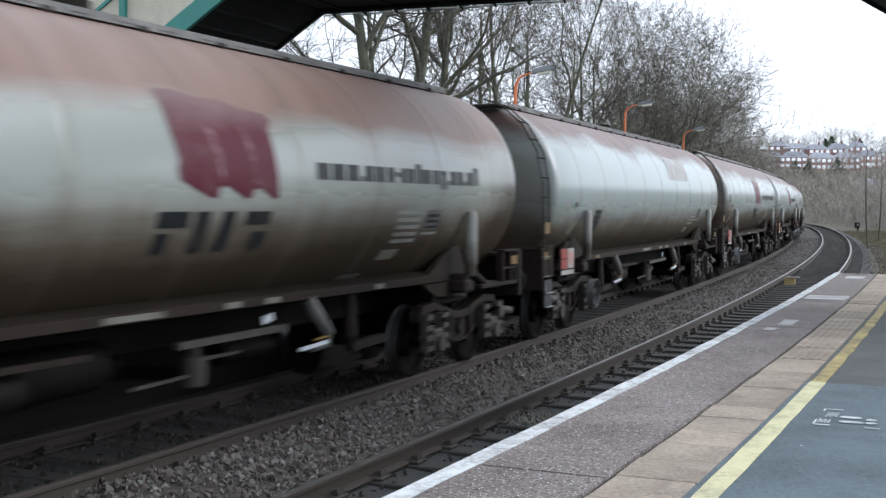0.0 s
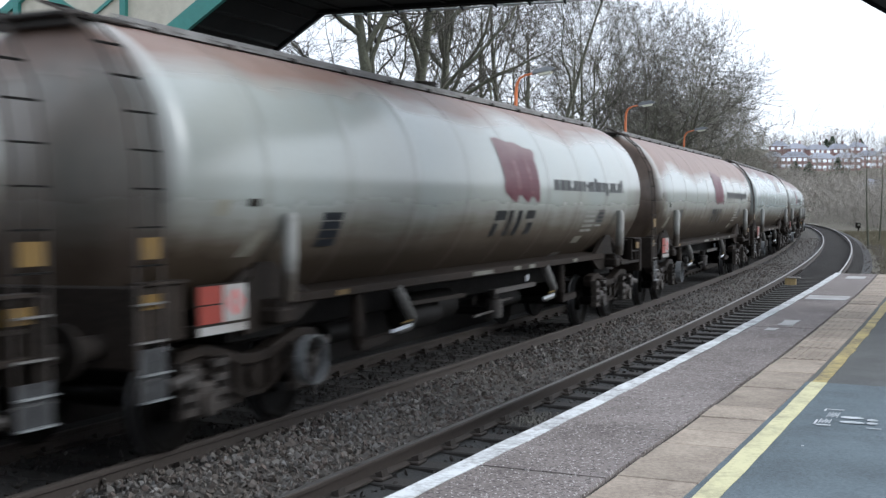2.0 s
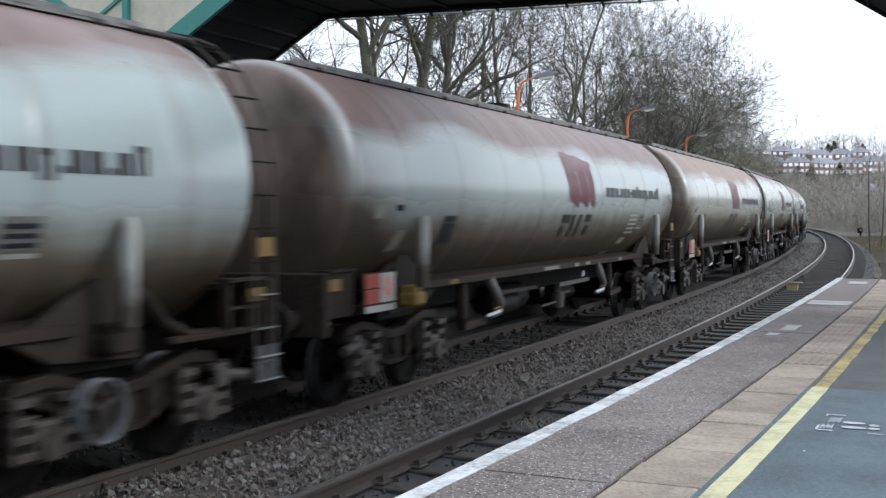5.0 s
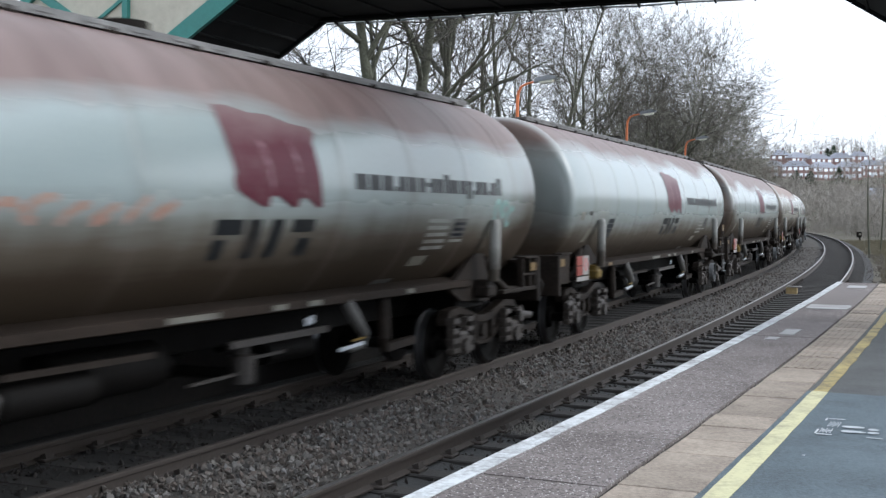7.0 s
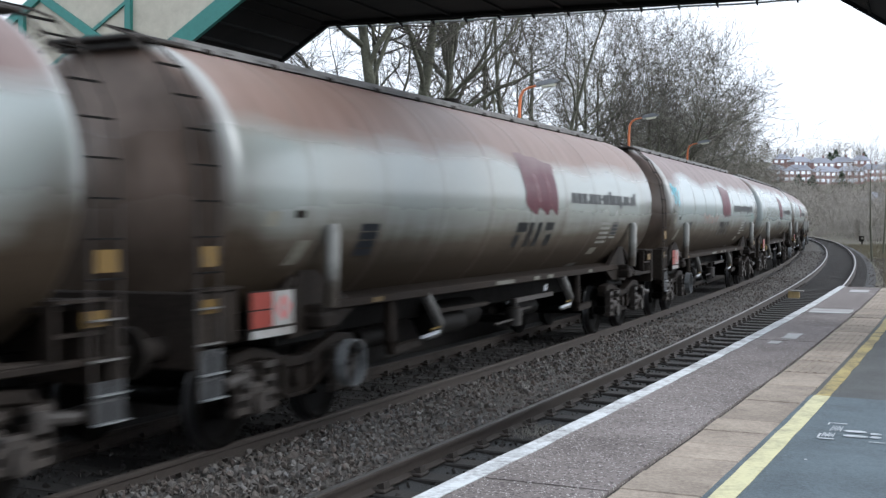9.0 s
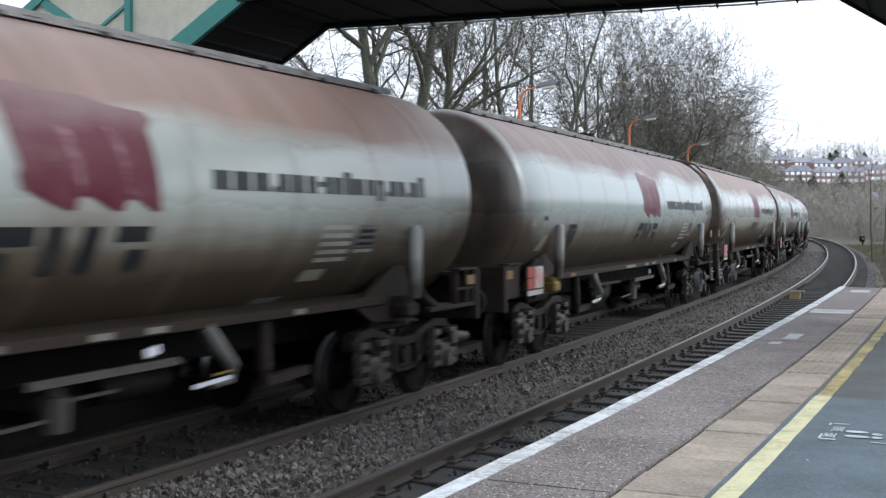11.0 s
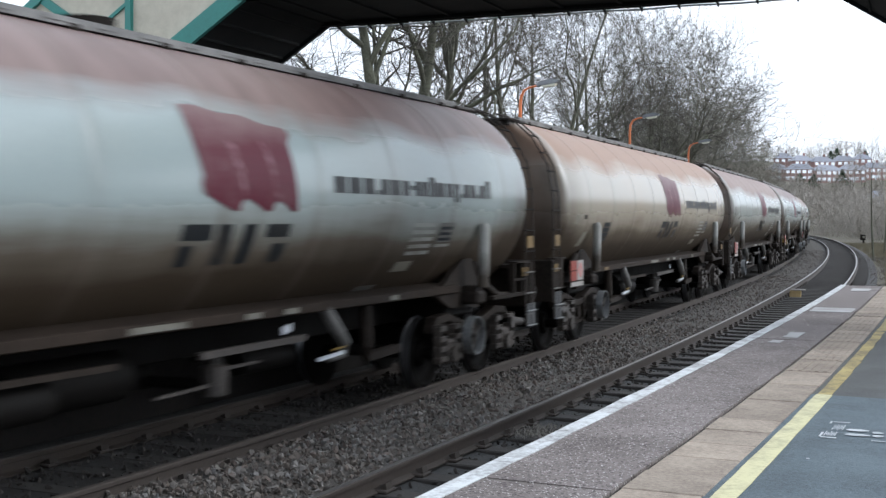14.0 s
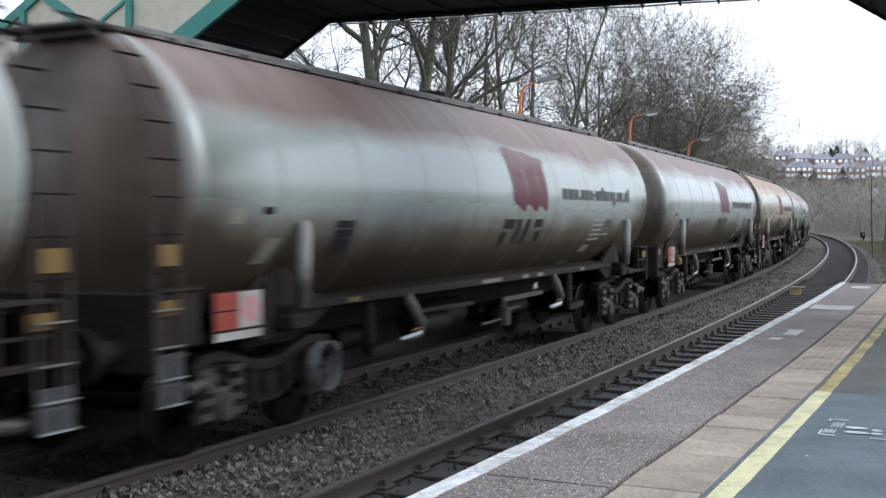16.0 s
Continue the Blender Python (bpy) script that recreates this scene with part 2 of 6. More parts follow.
DATAV = decal_paint("pale_data_lines", (0.27, 0.275, 0.255), (0.10, 0.085, 0.065), 0.48, 0.72)
BOARDWHITE = decal_paint("board_white", (0.30, 0.292, 0.28), (0.16, 0.14, 0.12), 0.5, 0.75)
YELLOWV = decal_paint("yellow_vinyl", (0.125, 0.075, 0.017), (0.045, 0.032, 0.019), 0.5, 0.75)
ORANGEV = decal_paint("orange_vinyl", (0.21, 0.034, 0.023), (0.075, 0.034, 0.027), 0.52, 0.78)
REDV = decal_paint("red_vinyl", (0.50, 0.03, 0.04), (0.4, 0.25, 0.22), 0.5, 0.7)
CYAN = decal_paint("cyan_spray_paint", (0.10, 0.42, 0.52), (0.4, 0.5, 0.52), 0.55, 0.75)
SPRAY = decal_paint("orange_spray_paint", (0.30, 0.15, 0.105), (0.30, 0.29, 0.27), 0.40, 0.62, scale=5.0)
GREENV = decal_paint("green_spray_paint", (0.20, 0.33, 0.31), (0.4, 0.42, 0.4), 0.5, 0.68)
DUSTY_YELLOW = grainy("dirty_yellow_paint", (0.07, 0.048, 0.015), (0.19, 0.13, 0.035), 0.6, 0.0, 25, 4, 0.2, 0.005)


for dull in (GRIME, GRIME_LIGHT, UNDER, SILL, DUSTY_YELLOW):      # grimy, dusty steel hardly shines
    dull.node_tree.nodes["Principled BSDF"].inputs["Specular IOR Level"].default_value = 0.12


def rail_steel():
    m, n, l, b = node_material("rail_steel", 0.5)
    geo = n.new("ShaderNodeNewGeometry")
    sep = n.new("ShaderNodeSeparateXYZ")
    l.new(geo.outputs["Normal"], sep.inputs[0])
    up = ramp_node(n, l, sep.outputs[2], [(0.82, (0, 0, 0)), (0.97, (1, 1, 1))])
    pos = n.new("ShaderNodeSeparateXYZ")
    l.new(coords(n), pos.inputs[0])
    head = math_node(n, l, "GREATER_THAN", pos.outputs[2], -0.02)
    fac = math_node(n, l, "MULTIPLY", up, head)
    f = noise_node(n, l, 30, 5, 0.7, coords(n))
    rust = mix_node(n, l, f, (0.017, 0.013, 0.0105), (0.054, 0.041, 0.033))
    worn = mix_node(n, l, f, (0.15, 0.142, 0.135), (0.27, 0.26, 0.25))
    l.new(mix_node(n, l, fac, rust, worn), b.inputs["Base Color"])
    l.new(math_node(n, l, "MULTIPLY", fac, 0.8), b.inputs["Metallic"])
    l.new(math_node(n, l, "MULTIPLY_ADD", fac, -0.42, 0.8), b.inputs["Roughness"])
    return m


RAIL = rail_steel()


def stone_material(name="ballast_stone", dim=1.0):
    m, n, l, b = node_material(name, 0.85)
    geo = n.new("ShaderNodeNewGeometry")
    v = geo.outputs["Position"]
    f = noise_node(n, l, 60, 4, 0.7, v)
    g = noise_node(n, l, 0.9, 4, 0.6, v)
    c = ramp_node(n, l, geo.outputs["Random Per Island"], [(0.0, (0.045, 0.040, 0.036)), (0.25, (0.095, 0.080, 0.068)), (0.4, (0.115, 0.085, 0.072)), (0.6, (0.135, 0.125, 0.115)), (0.75, (0.155, 0.155, 0.158)), (0.92, (0.180, 0.168, 0.154)), (1.0, (0.26, 0.25, 0.235))])
    c = mix_node(n, l, math_node(n, l, "MULTIPLY", f, 0.7), c, (0.075, 0.066, 0.058))
    c = mix_node(n, l, ramp_node(n, l, g, [(0.45, (0, 0, 0)), (0.7, (0.6, 0.6, 0.6))]), c, (0.12, 0.100, 0.083))
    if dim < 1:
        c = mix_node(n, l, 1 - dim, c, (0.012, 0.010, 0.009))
    l.new(c, b.inputs["Base Color"])
    bump_node(n, l, b, f, 0.3, 0.01)
    return m


STONE = stone_material()
# stones darkened for the shade under the train; dirty ones on the near track too
STONE_DARK = stone_material("shaded_dirty_ballast_stone", 0.13)
# platform wall behind the train: its shade is painted in as near-black
SHADED_BRICK = grainy("shade_black_brick", (0.008, 0.007, 0.006), (0.026, 0.022, 0.019), 0.9, 0.0, 12, 1.5, 0.4, 0.01)
BED = grainy("ballast_bed", (0.03, 0.026, 0.022), (0.11, 0.099, 0.087), 0.9, 0.0, 34, 1.0, 0.9, 0.03, 0.0)
# bed of the far track, the train's shade put into its colour
BED_DARK = grainy("shaded_ballast_bed", (0.003, 0.0025, 0.0021), (0.011, 0.0093, 0.0078), 0.9, 0.0, 30, 1.0, 0.8, 0.03, 0.0)
BED_NEAR = grainy("dark_grey_dirty_bed", (0.012, 0.0125, 0.0125), (0.040, 0.0405, 0.040), 0.85, 0.0, 26, 1.4, 0.8, 0.02, 0.0)
# darker copy for the far track: the wagons' shade is in its colour
SLEEPER_SHADED = grainy("shaded_sleeper", (0.007, 0.006, 0.005), (0.026, 0.022, 0.019), 0.85, 0.0, 28, 3, 0.4, 0.01)
SLEEPER = grainy("weathered_sleeper", (0.014, 0.0125, 0.0112), (0.042, 0.0375, 0.0335), 0.85, 0.0, 28, 3, 0.4, 0.01)
CHAIR = grainy("rusty_iron", (0.014, 0.011, 0.009), (0.05, 0.039, 0.032), 0.8, 0.0, 30, 4, 0.3, 0.01)
COPING = speckled("pink_grey_platform_surface", (0.13, 0.112, 0.106), (0.235, 0.207, 0.198), (0.55, 0.53, 0.51))
SLAB = grainy("buff_paving_slab", (0.155, 0.124, 0.100), (0.405, 0.342, 0.275), 0.9, 0.0, 45, 3.4, 0.4, 0.006, 0.17, "world")
TARMAC = grainy("dark_tarmac", (0.034, 0.047, 0.056), (0.135, 0.172, 0.195), 0.85, 0.0, 70, 2.2, 0.6, 0.006, 0.0)
TARMAC_OLD = grainy("old_tarmac", (0.03, 0.031, 0.031), (0.115, 0.12, 0.118), 0.85, 0.0, 70, 2.2, 0.5, 0.005, 0.0)
WHITELINE = decal_paint("white_line_paint", (0.58, 0.60, 0.61), (0.17, 0.16, 0.155), 0.43, 0.66, 0.8, grit=0.45, scale=6.0)
YELLOWLINE = decal_paint("yellow_line_paint", (0.57, 0.54, 0.33), (0.25, 0.23, 0.16), 0.44, 0.70, 0.75, grit=0.4, scale=4.0)
OCHRELINE = decal_paint("old_yellow_line_paint", (0.40, 0.32, 0.13), (0.14, 0.12, 0.075), 0.43, 0.62, 0.75, grit=0.4, scale=4.0)
STENCIL = decal_paint("worn_stencil_paint", (0.50, 0.53, 0.55), (0.16, 0.19, 0.2), 0.45, 0.62, 0.8)
PATCH = decal_paint("pale_mortar_patch", (0.42, 0.42, 0.42), (0.25, 0.23, 0.22), 0.4, 0.65, 0.8)
TAN = grainy("tan_weathered_box", (0.20, 0.14, 0.06), (0.36, 0.27, 0.13), 0.8, 0.0, 25, 4, 0.2, 0.006)
STRAW = grainy("bleached_straw", (0.07, 0.064, 0.055), (0.19, 0.178, 0.158), 0.9, 0.0, 8, 2, 0.0, 0.01)
DEADGRASS = grainy("dead_grass", (0.075, 0.064, 0.04), (0.19, 0.165, 0.11), 0.9, 0.0, 3, 0.5, 0.0, 0.01, 0.1)
CONCRETE = grainy("concrete", (0.17, 0.155, 0.14), (0.32, 0.30, 0.275), 0.88, 0.0, 40, 2, 0.4, 0.008)
JOINT = grainy("dark_joint", (0.03, 0.027, 0.023), (0.07, 0.062, 0.052), 0.9, 0.0, 60, 5, 0.3, 0.004)
TEAL = grainy("teal_gloss_paint", (0.03, 0.19, 0.165), (0.045, 0.25, 0.215), 0.4, 0.0, 20, 2, 0.1, 0.004, 0.05)
CREAM = grainy("cream_sheet_panel", (0.43, 0.40, 0.32), (0.62, 0.58, 0.48), 0.6, 0.0, 5, 1.2, 0.03, 0.003, 0.05)
# dark green, brought near black so it holds the shade under the bridge
DECKSTEEL = grainy("shaded_green_deck_steel", (0.002, 0.0028, 0.003), (0.005, 0.0065, 0.007), 0.9, 0.0, 12, 1.5, 0.2, 0.006, 0.1)
ORANGEPOST = grainy("orange_post_paint", (0.50, 0.13, 0.04), (0.68, 0.20, 0.07), 0.5, 0.0, 25, 3, 0.1, 0.004)
LAMPGREY = grainy("grey_lamp_housing", (0.13, 0.14, 0.15), (0.25, 0.265, 0.28), 0.5, 0.0, 25, 3, 0.1, 0.004)
LAMPLENS = grainy("dull_lamp_lens", (0.55, 0.55, 0.45), (0.7, 0.7, 0.58), 0.3, 0.0, 20, 3, 0.05, 0.004)
BARK = grainy("bark_green_grey", (0.045, 0.046, 0.033), (0.165, 0.168, 0.12), 0.9, 0.0, 14, 1.2, 0.6, 0.03, 0.2)
DARKTWIG = grainy("dark_limbs", (0.042, 0.038, 0.031), (0.115, 0.105, 0.086), 0.9, 0.0, 3, 0.4, 0.0, 0.01, 0.25)
TWIG = grainy("bare_twigs", (0.120, 0.112, 0.092), (0.265, 0.247, 0.205), 0.9, 0.0, 3, 0.4, 0.0, 0.01, 0.25)
# bare twigs made paler than TWIG: distance haze is put into the colour
SCRUB = grainy("bare_scrub", (0.21, 0.19, 0.165), (0.40, 0.37, 0.33), 0.9, 0.0, 3, 0.3, 0.0, 0.01, 0.2)
BRICK = grainy("red_brick", (0.27, 0.155, 0.14), (0.40, 0.27, 0.25), 0.85, 0.0, 8, 0.5, 0.2, 0.01, 0.2)
SLATE = grainy("slate_roof", (0.17, 0.18, 0.21), (0.28, 0.29, 0.33), 0.6, 0.0, 4, 0.5, 0.2, 0.01, 0.2)
RENDERED = grainy("pale_window_frame", (0.62, 0.64, 0.68), (0.78, 0.8, 0.83), 0.5, 0.0, 4, 1, 0.0, 0.01, 0.1)
EVERGREEN = grainy("evergreen_leaves", (0.018, 0.035, 0.016), (0.05, 0.08, 0.04), 0.8, 0.0, 3, 0.6, 0.0, 0.01, 0.2)


def ground_material():
    m, n, l, b = node_material("earth_and_grass", 0.95)
    v = n.new("ShaderNodeNewGeometry").outputs["Position"]
    f = noise_node(n, l, 5, 6, 0.75, v)
    g = noise_node(n, l, 0.12, 5, 0.6, v)
    grass = mix_node(n, l, f, (0.04, 0.039, 0.025), (0.14, 0.129, 0.085))
    litter = mix_node(n, l, f, (0.042, 0.036, 0.028), (0.15, 0.126, 0.097))
    l.new(mix_node(n, l, ramp_node(n, l, g, [(0.42, (0, 0, 0)), (0.6, (1, 1, 1))]), grass, litter), b.inputs["Base Color"])
    bump_node(n, l, b, f, 0.6, 0.08)
    return m


EARTH = ground_material()

def glass_material():
    # metallic so that the panes mirror the sky more than plain glass
    m, n, l, b = node_material("mirroring_window_glass", 0.06, 0.8)
    b.inputs["Base Color"].default_value = (0.90, 0.92, 0.95, 1)
    return m


GLASS = glass_material()


# ---- mesh helpers ----
def mesh_of(bm, name, material, smooth=False):
    me = bpy.data.meshes.new(name)
    bm.normal_update()
    bm.to_mesh(me)
    bm.free()
    for mat in (material if isinstance(material, (list, tuple)) else [material]):
        me.materials.append(mat)
    if smooth:
        me.shade_smooth()
        me.set_sharp_from_angle(angle=radians(35))
    return me


def part(name, bm, material, parent=None, label="", smooth=False):
    ob = new(name, mesh_of(bm, name, material, smooth))
    ob.parent = parent
    if label:
        ob["label"] = label
    return ob


def raw_part(name, verts, faces, material, parent=None, label=""):
    me = bpy.data.meshes.new(name)
    me.from_pydata(verts, [], faces)
    me.materials.append(material)
    ob = new(name, me)
    ob.parent = parent
    if label:
        ob["label"] = label
    return ob


def thing(name, m, label, category, group="", kind=""):
    ob = new(name)
    ob.empty_display_size = 0.2
    ob.matrix_basis = m
    return tagged(ob, label, category, group, kind)


def box(bm, x0, y0, z0, x1, y1, z1, bevel=0.0, m=None):
    vs = [bm.verts.new((x, y, z)) for z in (z0, z1) for y in (y0, y1) for x in (x0, x1)]
    fs = [bm.faces.new([vs[i] for i in q]) for q in ((0, 2, 3, 1), (4, 5, 7, 6), (0, 1, 5, 4), (2, 6, 7, 3), (0, 4, 6, 2), (1, 3, 7, 5))]
    if bevel:
        es = list({e for f in fs for e in f.edges})
        r = bmesh.ops.bevel(bm, geom=es, offset=bevel, segments=1, affect="EDGES")
        vs = list({v for f in r["faces"] for v in f.verts} | {v for v in vs if v.is_valid})
    if m is not None:
        bmesh.ops.transform(bm, matrix=m, verts=[v for v in vs if v.is_valid])
    return bm


def tube(bm, pts, radii, sides=8, caps=True):
    pts = [Vector(p) for p in pts]
    if isinstance(radii, (int, float)):
        radii = [radii] * len(pts)
    rings, side = [], None
    for i, p in enumerate(pts):
        d = (pts[min(i + 1, len(pts) - 1)] - pts[max(i - 1, 0)]).normalized()
        if side is None:
            side = d.orthogonal().normalized()
        side = (side - d * side.dot(d)).normalized()
        up = d.cross(side)
        rings.append([bm.verts.new(p + radii[i] * (side * math.cos(a) + up * math.sin(a))) for a in [2 * math.pi * k / sides for k in range(sides)]])
    for a, b in zip(rings, rings[1:]):
        for k in range(sides):
            bm.faces.new((a[k], a[(k + 1) % sides], b[(k + 1) % sides], b[k]))
    if caps:
        bm.faces.new(rings[0][::-1])
        bm.faces.new(rings[-1])
    return bm


def beam(bm, a, b, w, h, up=(0, 0, 1)):
    """A bar of section w x h from a to b."""
    a, b = Vector(a), Vector(b)
    d = (b - a).normalized()
    side = d.cross(Vector(up)).normalized()
    u = side.cross(d)
    q = [[bm.verts.new(p + side * (sx * w / 2) + u * (sz * h / 2)) for sx, sz in ((-1, -1), (1, -1), (1, 1), (-1, 1))] for p in (a, b)]
    for k in range(4):
        bm.faces.new((q[0][k], q[0][(k + 1) % 4], q[1][(k + 1) % 4], q[1][k]))
    bm.faces.new(q[0][::-1])
    bm.faces.new(q[1])
    return bm


def prism(bm, poly, axis, lo, hi):
    """An outline in the plane across axis (0: y,z  1: x,z  2: x,y), from lo to hi."""
    def at(p, v):
        c = list(p)
        c.insert(axis, v)
        return bm.verts.new(c)
    a, b = [at(p, lo) for p in poly], [at(p, hi) for p in poly]
    n = len(poly)
    for k in range(n):
        bm.faces.new((a[k], a[(k + 1) % n], b[(k + 1) % n], b[k]))
    bm.faces.new(a[::-1])
    bm.faces.new(b)
    bmesh.ops.recalc_face_normals(bm, faces=bm.faces)
    return bm


def sweep(verts, faces, profile, stations, closed=True):
    """Appends a profile of (offset, height) carried along stations s of the track."""
    base, n = len(verts), len(profile)
    for s in stations:
        for o, z in profile:
            verts.append(along(s, o, z))
    for i in range(len(stations) - 1):
        for k in range(n if closed else n - 1):
            a, b = base + i * n + k, base + i * n + (k + 1) % n
            faces.append((a, b, b + n, a + n))
    if closed:
        faces.append(tuple(range(base, base + n)))
        e = base + (len(stations) - 1) * n
        faces.append(tuple(range(e + n - 1, e - 1, -1)))


# ---- the line of the railway: a left-hand curve ----
BEND_AT = [-260, -120, -10, 10, 30, 50, 70, 100, 150, 250, 420]
BEND = [0.0, 0.002, 0.0032, 0.0028, 0.0016, 0.0016, 0.00125, 0.0009, 0.00215, 0.0024, 0.0022]
LINE_S = np.arange(-260, 420.1, 0.5)
_k = np.interp(LINE_S, BEND_AT, BEND)
LINE_H = np.concatenate([[0], np.cumsum((_k[1:] + _k[:-1]) * 0.25)])
LINE_H += radians(-26.361) - np.interp(0, LINE_S, LINE_H)
_dx, _dy = -np.sin(LINE_H), np.cos(LINE_H)
LINE_X = np.concatenate([[0], np.cumsum((_dx[1:] + _dx[:-1]) * 0.25)])
LINE_Y = np.concatenate([[0], np.cumsum((_dy[1:] + _dy[:-1]) * 0.25)])
LINE_X += -4.344 - np.interp(0, LINE_S, LINE_X)
LINE_Y += -np.interp(0, LINE_S, LINE_Y)


def heading(s):
    return float(np.interp(s, LINE_S, LINE_H))


def along(s, o, z=0.0):
    """The place at s metres along the near track's middle, o metres to its left."""
    h = heading(s)
    return (float(np.interp(s, LINE_S, LINE_X)) - math.cos(h) * o, float(np.interp(s, LINE_S, LINE_Y)) - math.sin(h) * o, z)


def stand(s, o, z=0.0, turn=0.0):
    x, y, z = along(s, o, z)
    return pose(x, y, z, 0, 0, math.degrees(heading(s)) + turn)


FAR = 3.364      # middle of the far track, left of the near one
FAR_Z = -0.045
PLAT = -1.673    # edge of the near platform
PLAT_Z = 0.924
CLUMP_S = 13.5    # where the dry tuft lies


def track_offset(x, y):
    d = (LINE_X - x) ** 2 + (LINE_Y - y) ** 2
    i = int(np.argmin(d))
    h = LINE_H[i]
    return -((x - LINE_X[i]) * math.cos(h) + (y - LINE_Y[i]) * math.sin(h)), LINE_S[i]


# ---- ground: one sheet to the horizon ----
def ground_height(x, y):
    o, s = track_offset(x, y)
    if -9.0 < o < 9.0:
        base = -0.55
    elif o >= 9.0:
        base = -0.55 + min((o - 9.0) * 0.32, 3.6) + 0.5 * noise.noise((x * 0.07, y * 0.07, 0))
    else:
        base = -0.55 + min((-9.0 - o) * 0.12, 3.0) + 0.4 * noise.noise((x * 0.06, y * 0.06, 3)) * min(1, (-9 - o) / 6)
    far = max(0.0, min(1.0, (y - 330) / 430))
    hill = 36.0 * far * far * (3 - 2 * far)
    if o < 0:
        hill *= max(0.0, min(1.0, (-o - 8) / 25))
    else:
        hill *= max(0.0, min(1.0, (o - 8) / 25)) * 0.7
    if math.hypot(x, y) > 700:
        hill *= 0.9
    return base + hill


def ground():
    xs = np.unique(np.concatenate([np.linspace(-3000, -300, 8), np.linspace(-300, -60, 13), np.linspace(-60, 160, 70), np.linspace(165, 400, 22), np.linspace(400, 3000, 8)]))
    ys = np.unique(np.concatenate([np.linspace(-3000, -300, 8), np.linspace(-300, -40, 14), np.linspace(-40, 300, 100), np.linspace(310, 820, 42), np.linspace(900, 3000, 8)]))
    verts = [(x, y, ground_height(x, y)) for y in ys for x in xs]
    w = len(xs)
    faces = [(j * w + i, j * w + i + 1, (j + 1) * w + i + 1, (j + 1) * w + i) for j in range(len(ys) - 1) for i in range(w - 1)]
    ob = raw_part("ground", verts, faces, EARTH)
    ob.data.shade_smooth()
    tagged(ob, "rough winter grass and leaf litter rising to a hill", "ground", kind="structure")


def ballast_bed():
    verts, faces = [], []
    st = list(np.arange(-250, 410, 2.5))
    sweep(verts, faces, [(-1.62, -0.6), (-1.62, -0.24), (-0.5, -0.20), (0.5, -0.20), (1.05, -0.15), (1.68, -0.12), (2.3, -0.16), (2.9, -0.22), (3.8, -0.22), (5.1, -0.25), (5.9, -0.6)], st)
    ob = raw_part("ballast", verts, faces, BED)
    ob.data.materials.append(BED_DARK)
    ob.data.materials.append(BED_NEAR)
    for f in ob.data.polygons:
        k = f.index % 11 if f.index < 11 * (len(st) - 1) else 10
        # 2: near track, 1: strip with the train's shade in its colour
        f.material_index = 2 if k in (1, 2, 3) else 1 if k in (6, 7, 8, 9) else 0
    tagged(ob, "grey crushed stone ballast bed under two tracks", "ballast", kind="structure")
    # loose stones
    rng = np.random.default_rng(5)
    shapes = []
    for _ in range(10):
        bm = bmesh.new()
        bmesh.ops.create_icosphere(bm, subdivisions=1, radius=1.0)
        v = np.array([p.co for p in bm.verts])
        bm.verts.index_update()
        f = np.array([[q.index for q in g.verts] for g in bm.faces])
        bm.free()
        ax = rng.normal(size=(7, 3))
        ax /= np.linalg.norm(ax, axis=1)[:, None]
        for a in ax:      # cut flat facets
            d = v @ a
            v = v - np.outer(np.maximum(d - rng.uniform(0.12, 0.5), 0), a)
        v = v * np.array([1.0, rng.uniform(0.65, 1.0), rng.uniform(0.5, 0.85)])
        shapes.append((v, f))
    V, F, count = [], [], 0
    prof_o = np.array([-1.62, -0.5, 0.5, 1.05, 1.68, 2.3, 2.9, 3.8, 5.1])
    prof_z = np.array([-0.24, -0.20, -0.20, -0.15, -0.12, -0.16, -0.22, -0.22, -0.25])
    zones = [(1.5, 14, 0.80, 2.60, 480), (14, 26, 0.80, 2.60, 360), (26, 50, 0.80, 2.62, 115), (50, 90, 0.80, 2.62, 35), (24, 80, -2.6, -0.85, 28), (2, 24, 2.75, 4.0, 120), (2, 24, -1.55, -0.8, 160), (9, 30, -0.65, 0.65, 90)]
    islands = []
    for s0, s1, o0, o1, dens in zones:
        n = int((s1 - s0) * (o1 - o0) * dens)
        ss, oo = rng.uniform(s0, s1, n), rng.uniform(o0, o1, n)
        for s, o in zip(ss, oo):
            v, f = shapes[rng.integers(10)]
            r = 0.025 + 0.036 * rng.random() ** 1.3 if s < 26 else 0.026 + 0.022 * rng.random()
            q = Euler(rng.uniform(0, 6.28, 3)).to_matrix()
            x, y, _ = along(s, o)
            z = np.interp(o, prof_o, prof_z) + r * rng.uniform(-0.35, 0.6) + 0.03 * noise.noise((s * 1.3, o * 1.8, 2))
            V.append((v * r) @ np.array(q).T + np.array([x, y, z]))
            F.append(f + count)
            count += len(v)
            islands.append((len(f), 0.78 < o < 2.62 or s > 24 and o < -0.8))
    V, F = np.concatenate(V), np.concatenate(F)
    me = bpy.data.meshes.new("ballast_stones")
    me.vertices.add(len(V))
    me.vertices.foreach_set("co", V.astype(np.float32).ravel())
    me.loops.add(len(F) * 3)
    me.loops.foreach_set("vertex_index", F.astype(np.int32).ravel())
    me.polygons.add(len(F))
    me.polygons.foreach_set("loop_start", np.arange(0, len(F) * 3, 3, dtype=np.int32))
    me.update()
    me.validate()
    me.shade_flat()
    me.materials.append(STONE)
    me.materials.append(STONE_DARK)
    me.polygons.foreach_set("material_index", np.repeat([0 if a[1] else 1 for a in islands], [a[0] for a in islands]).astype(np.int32))
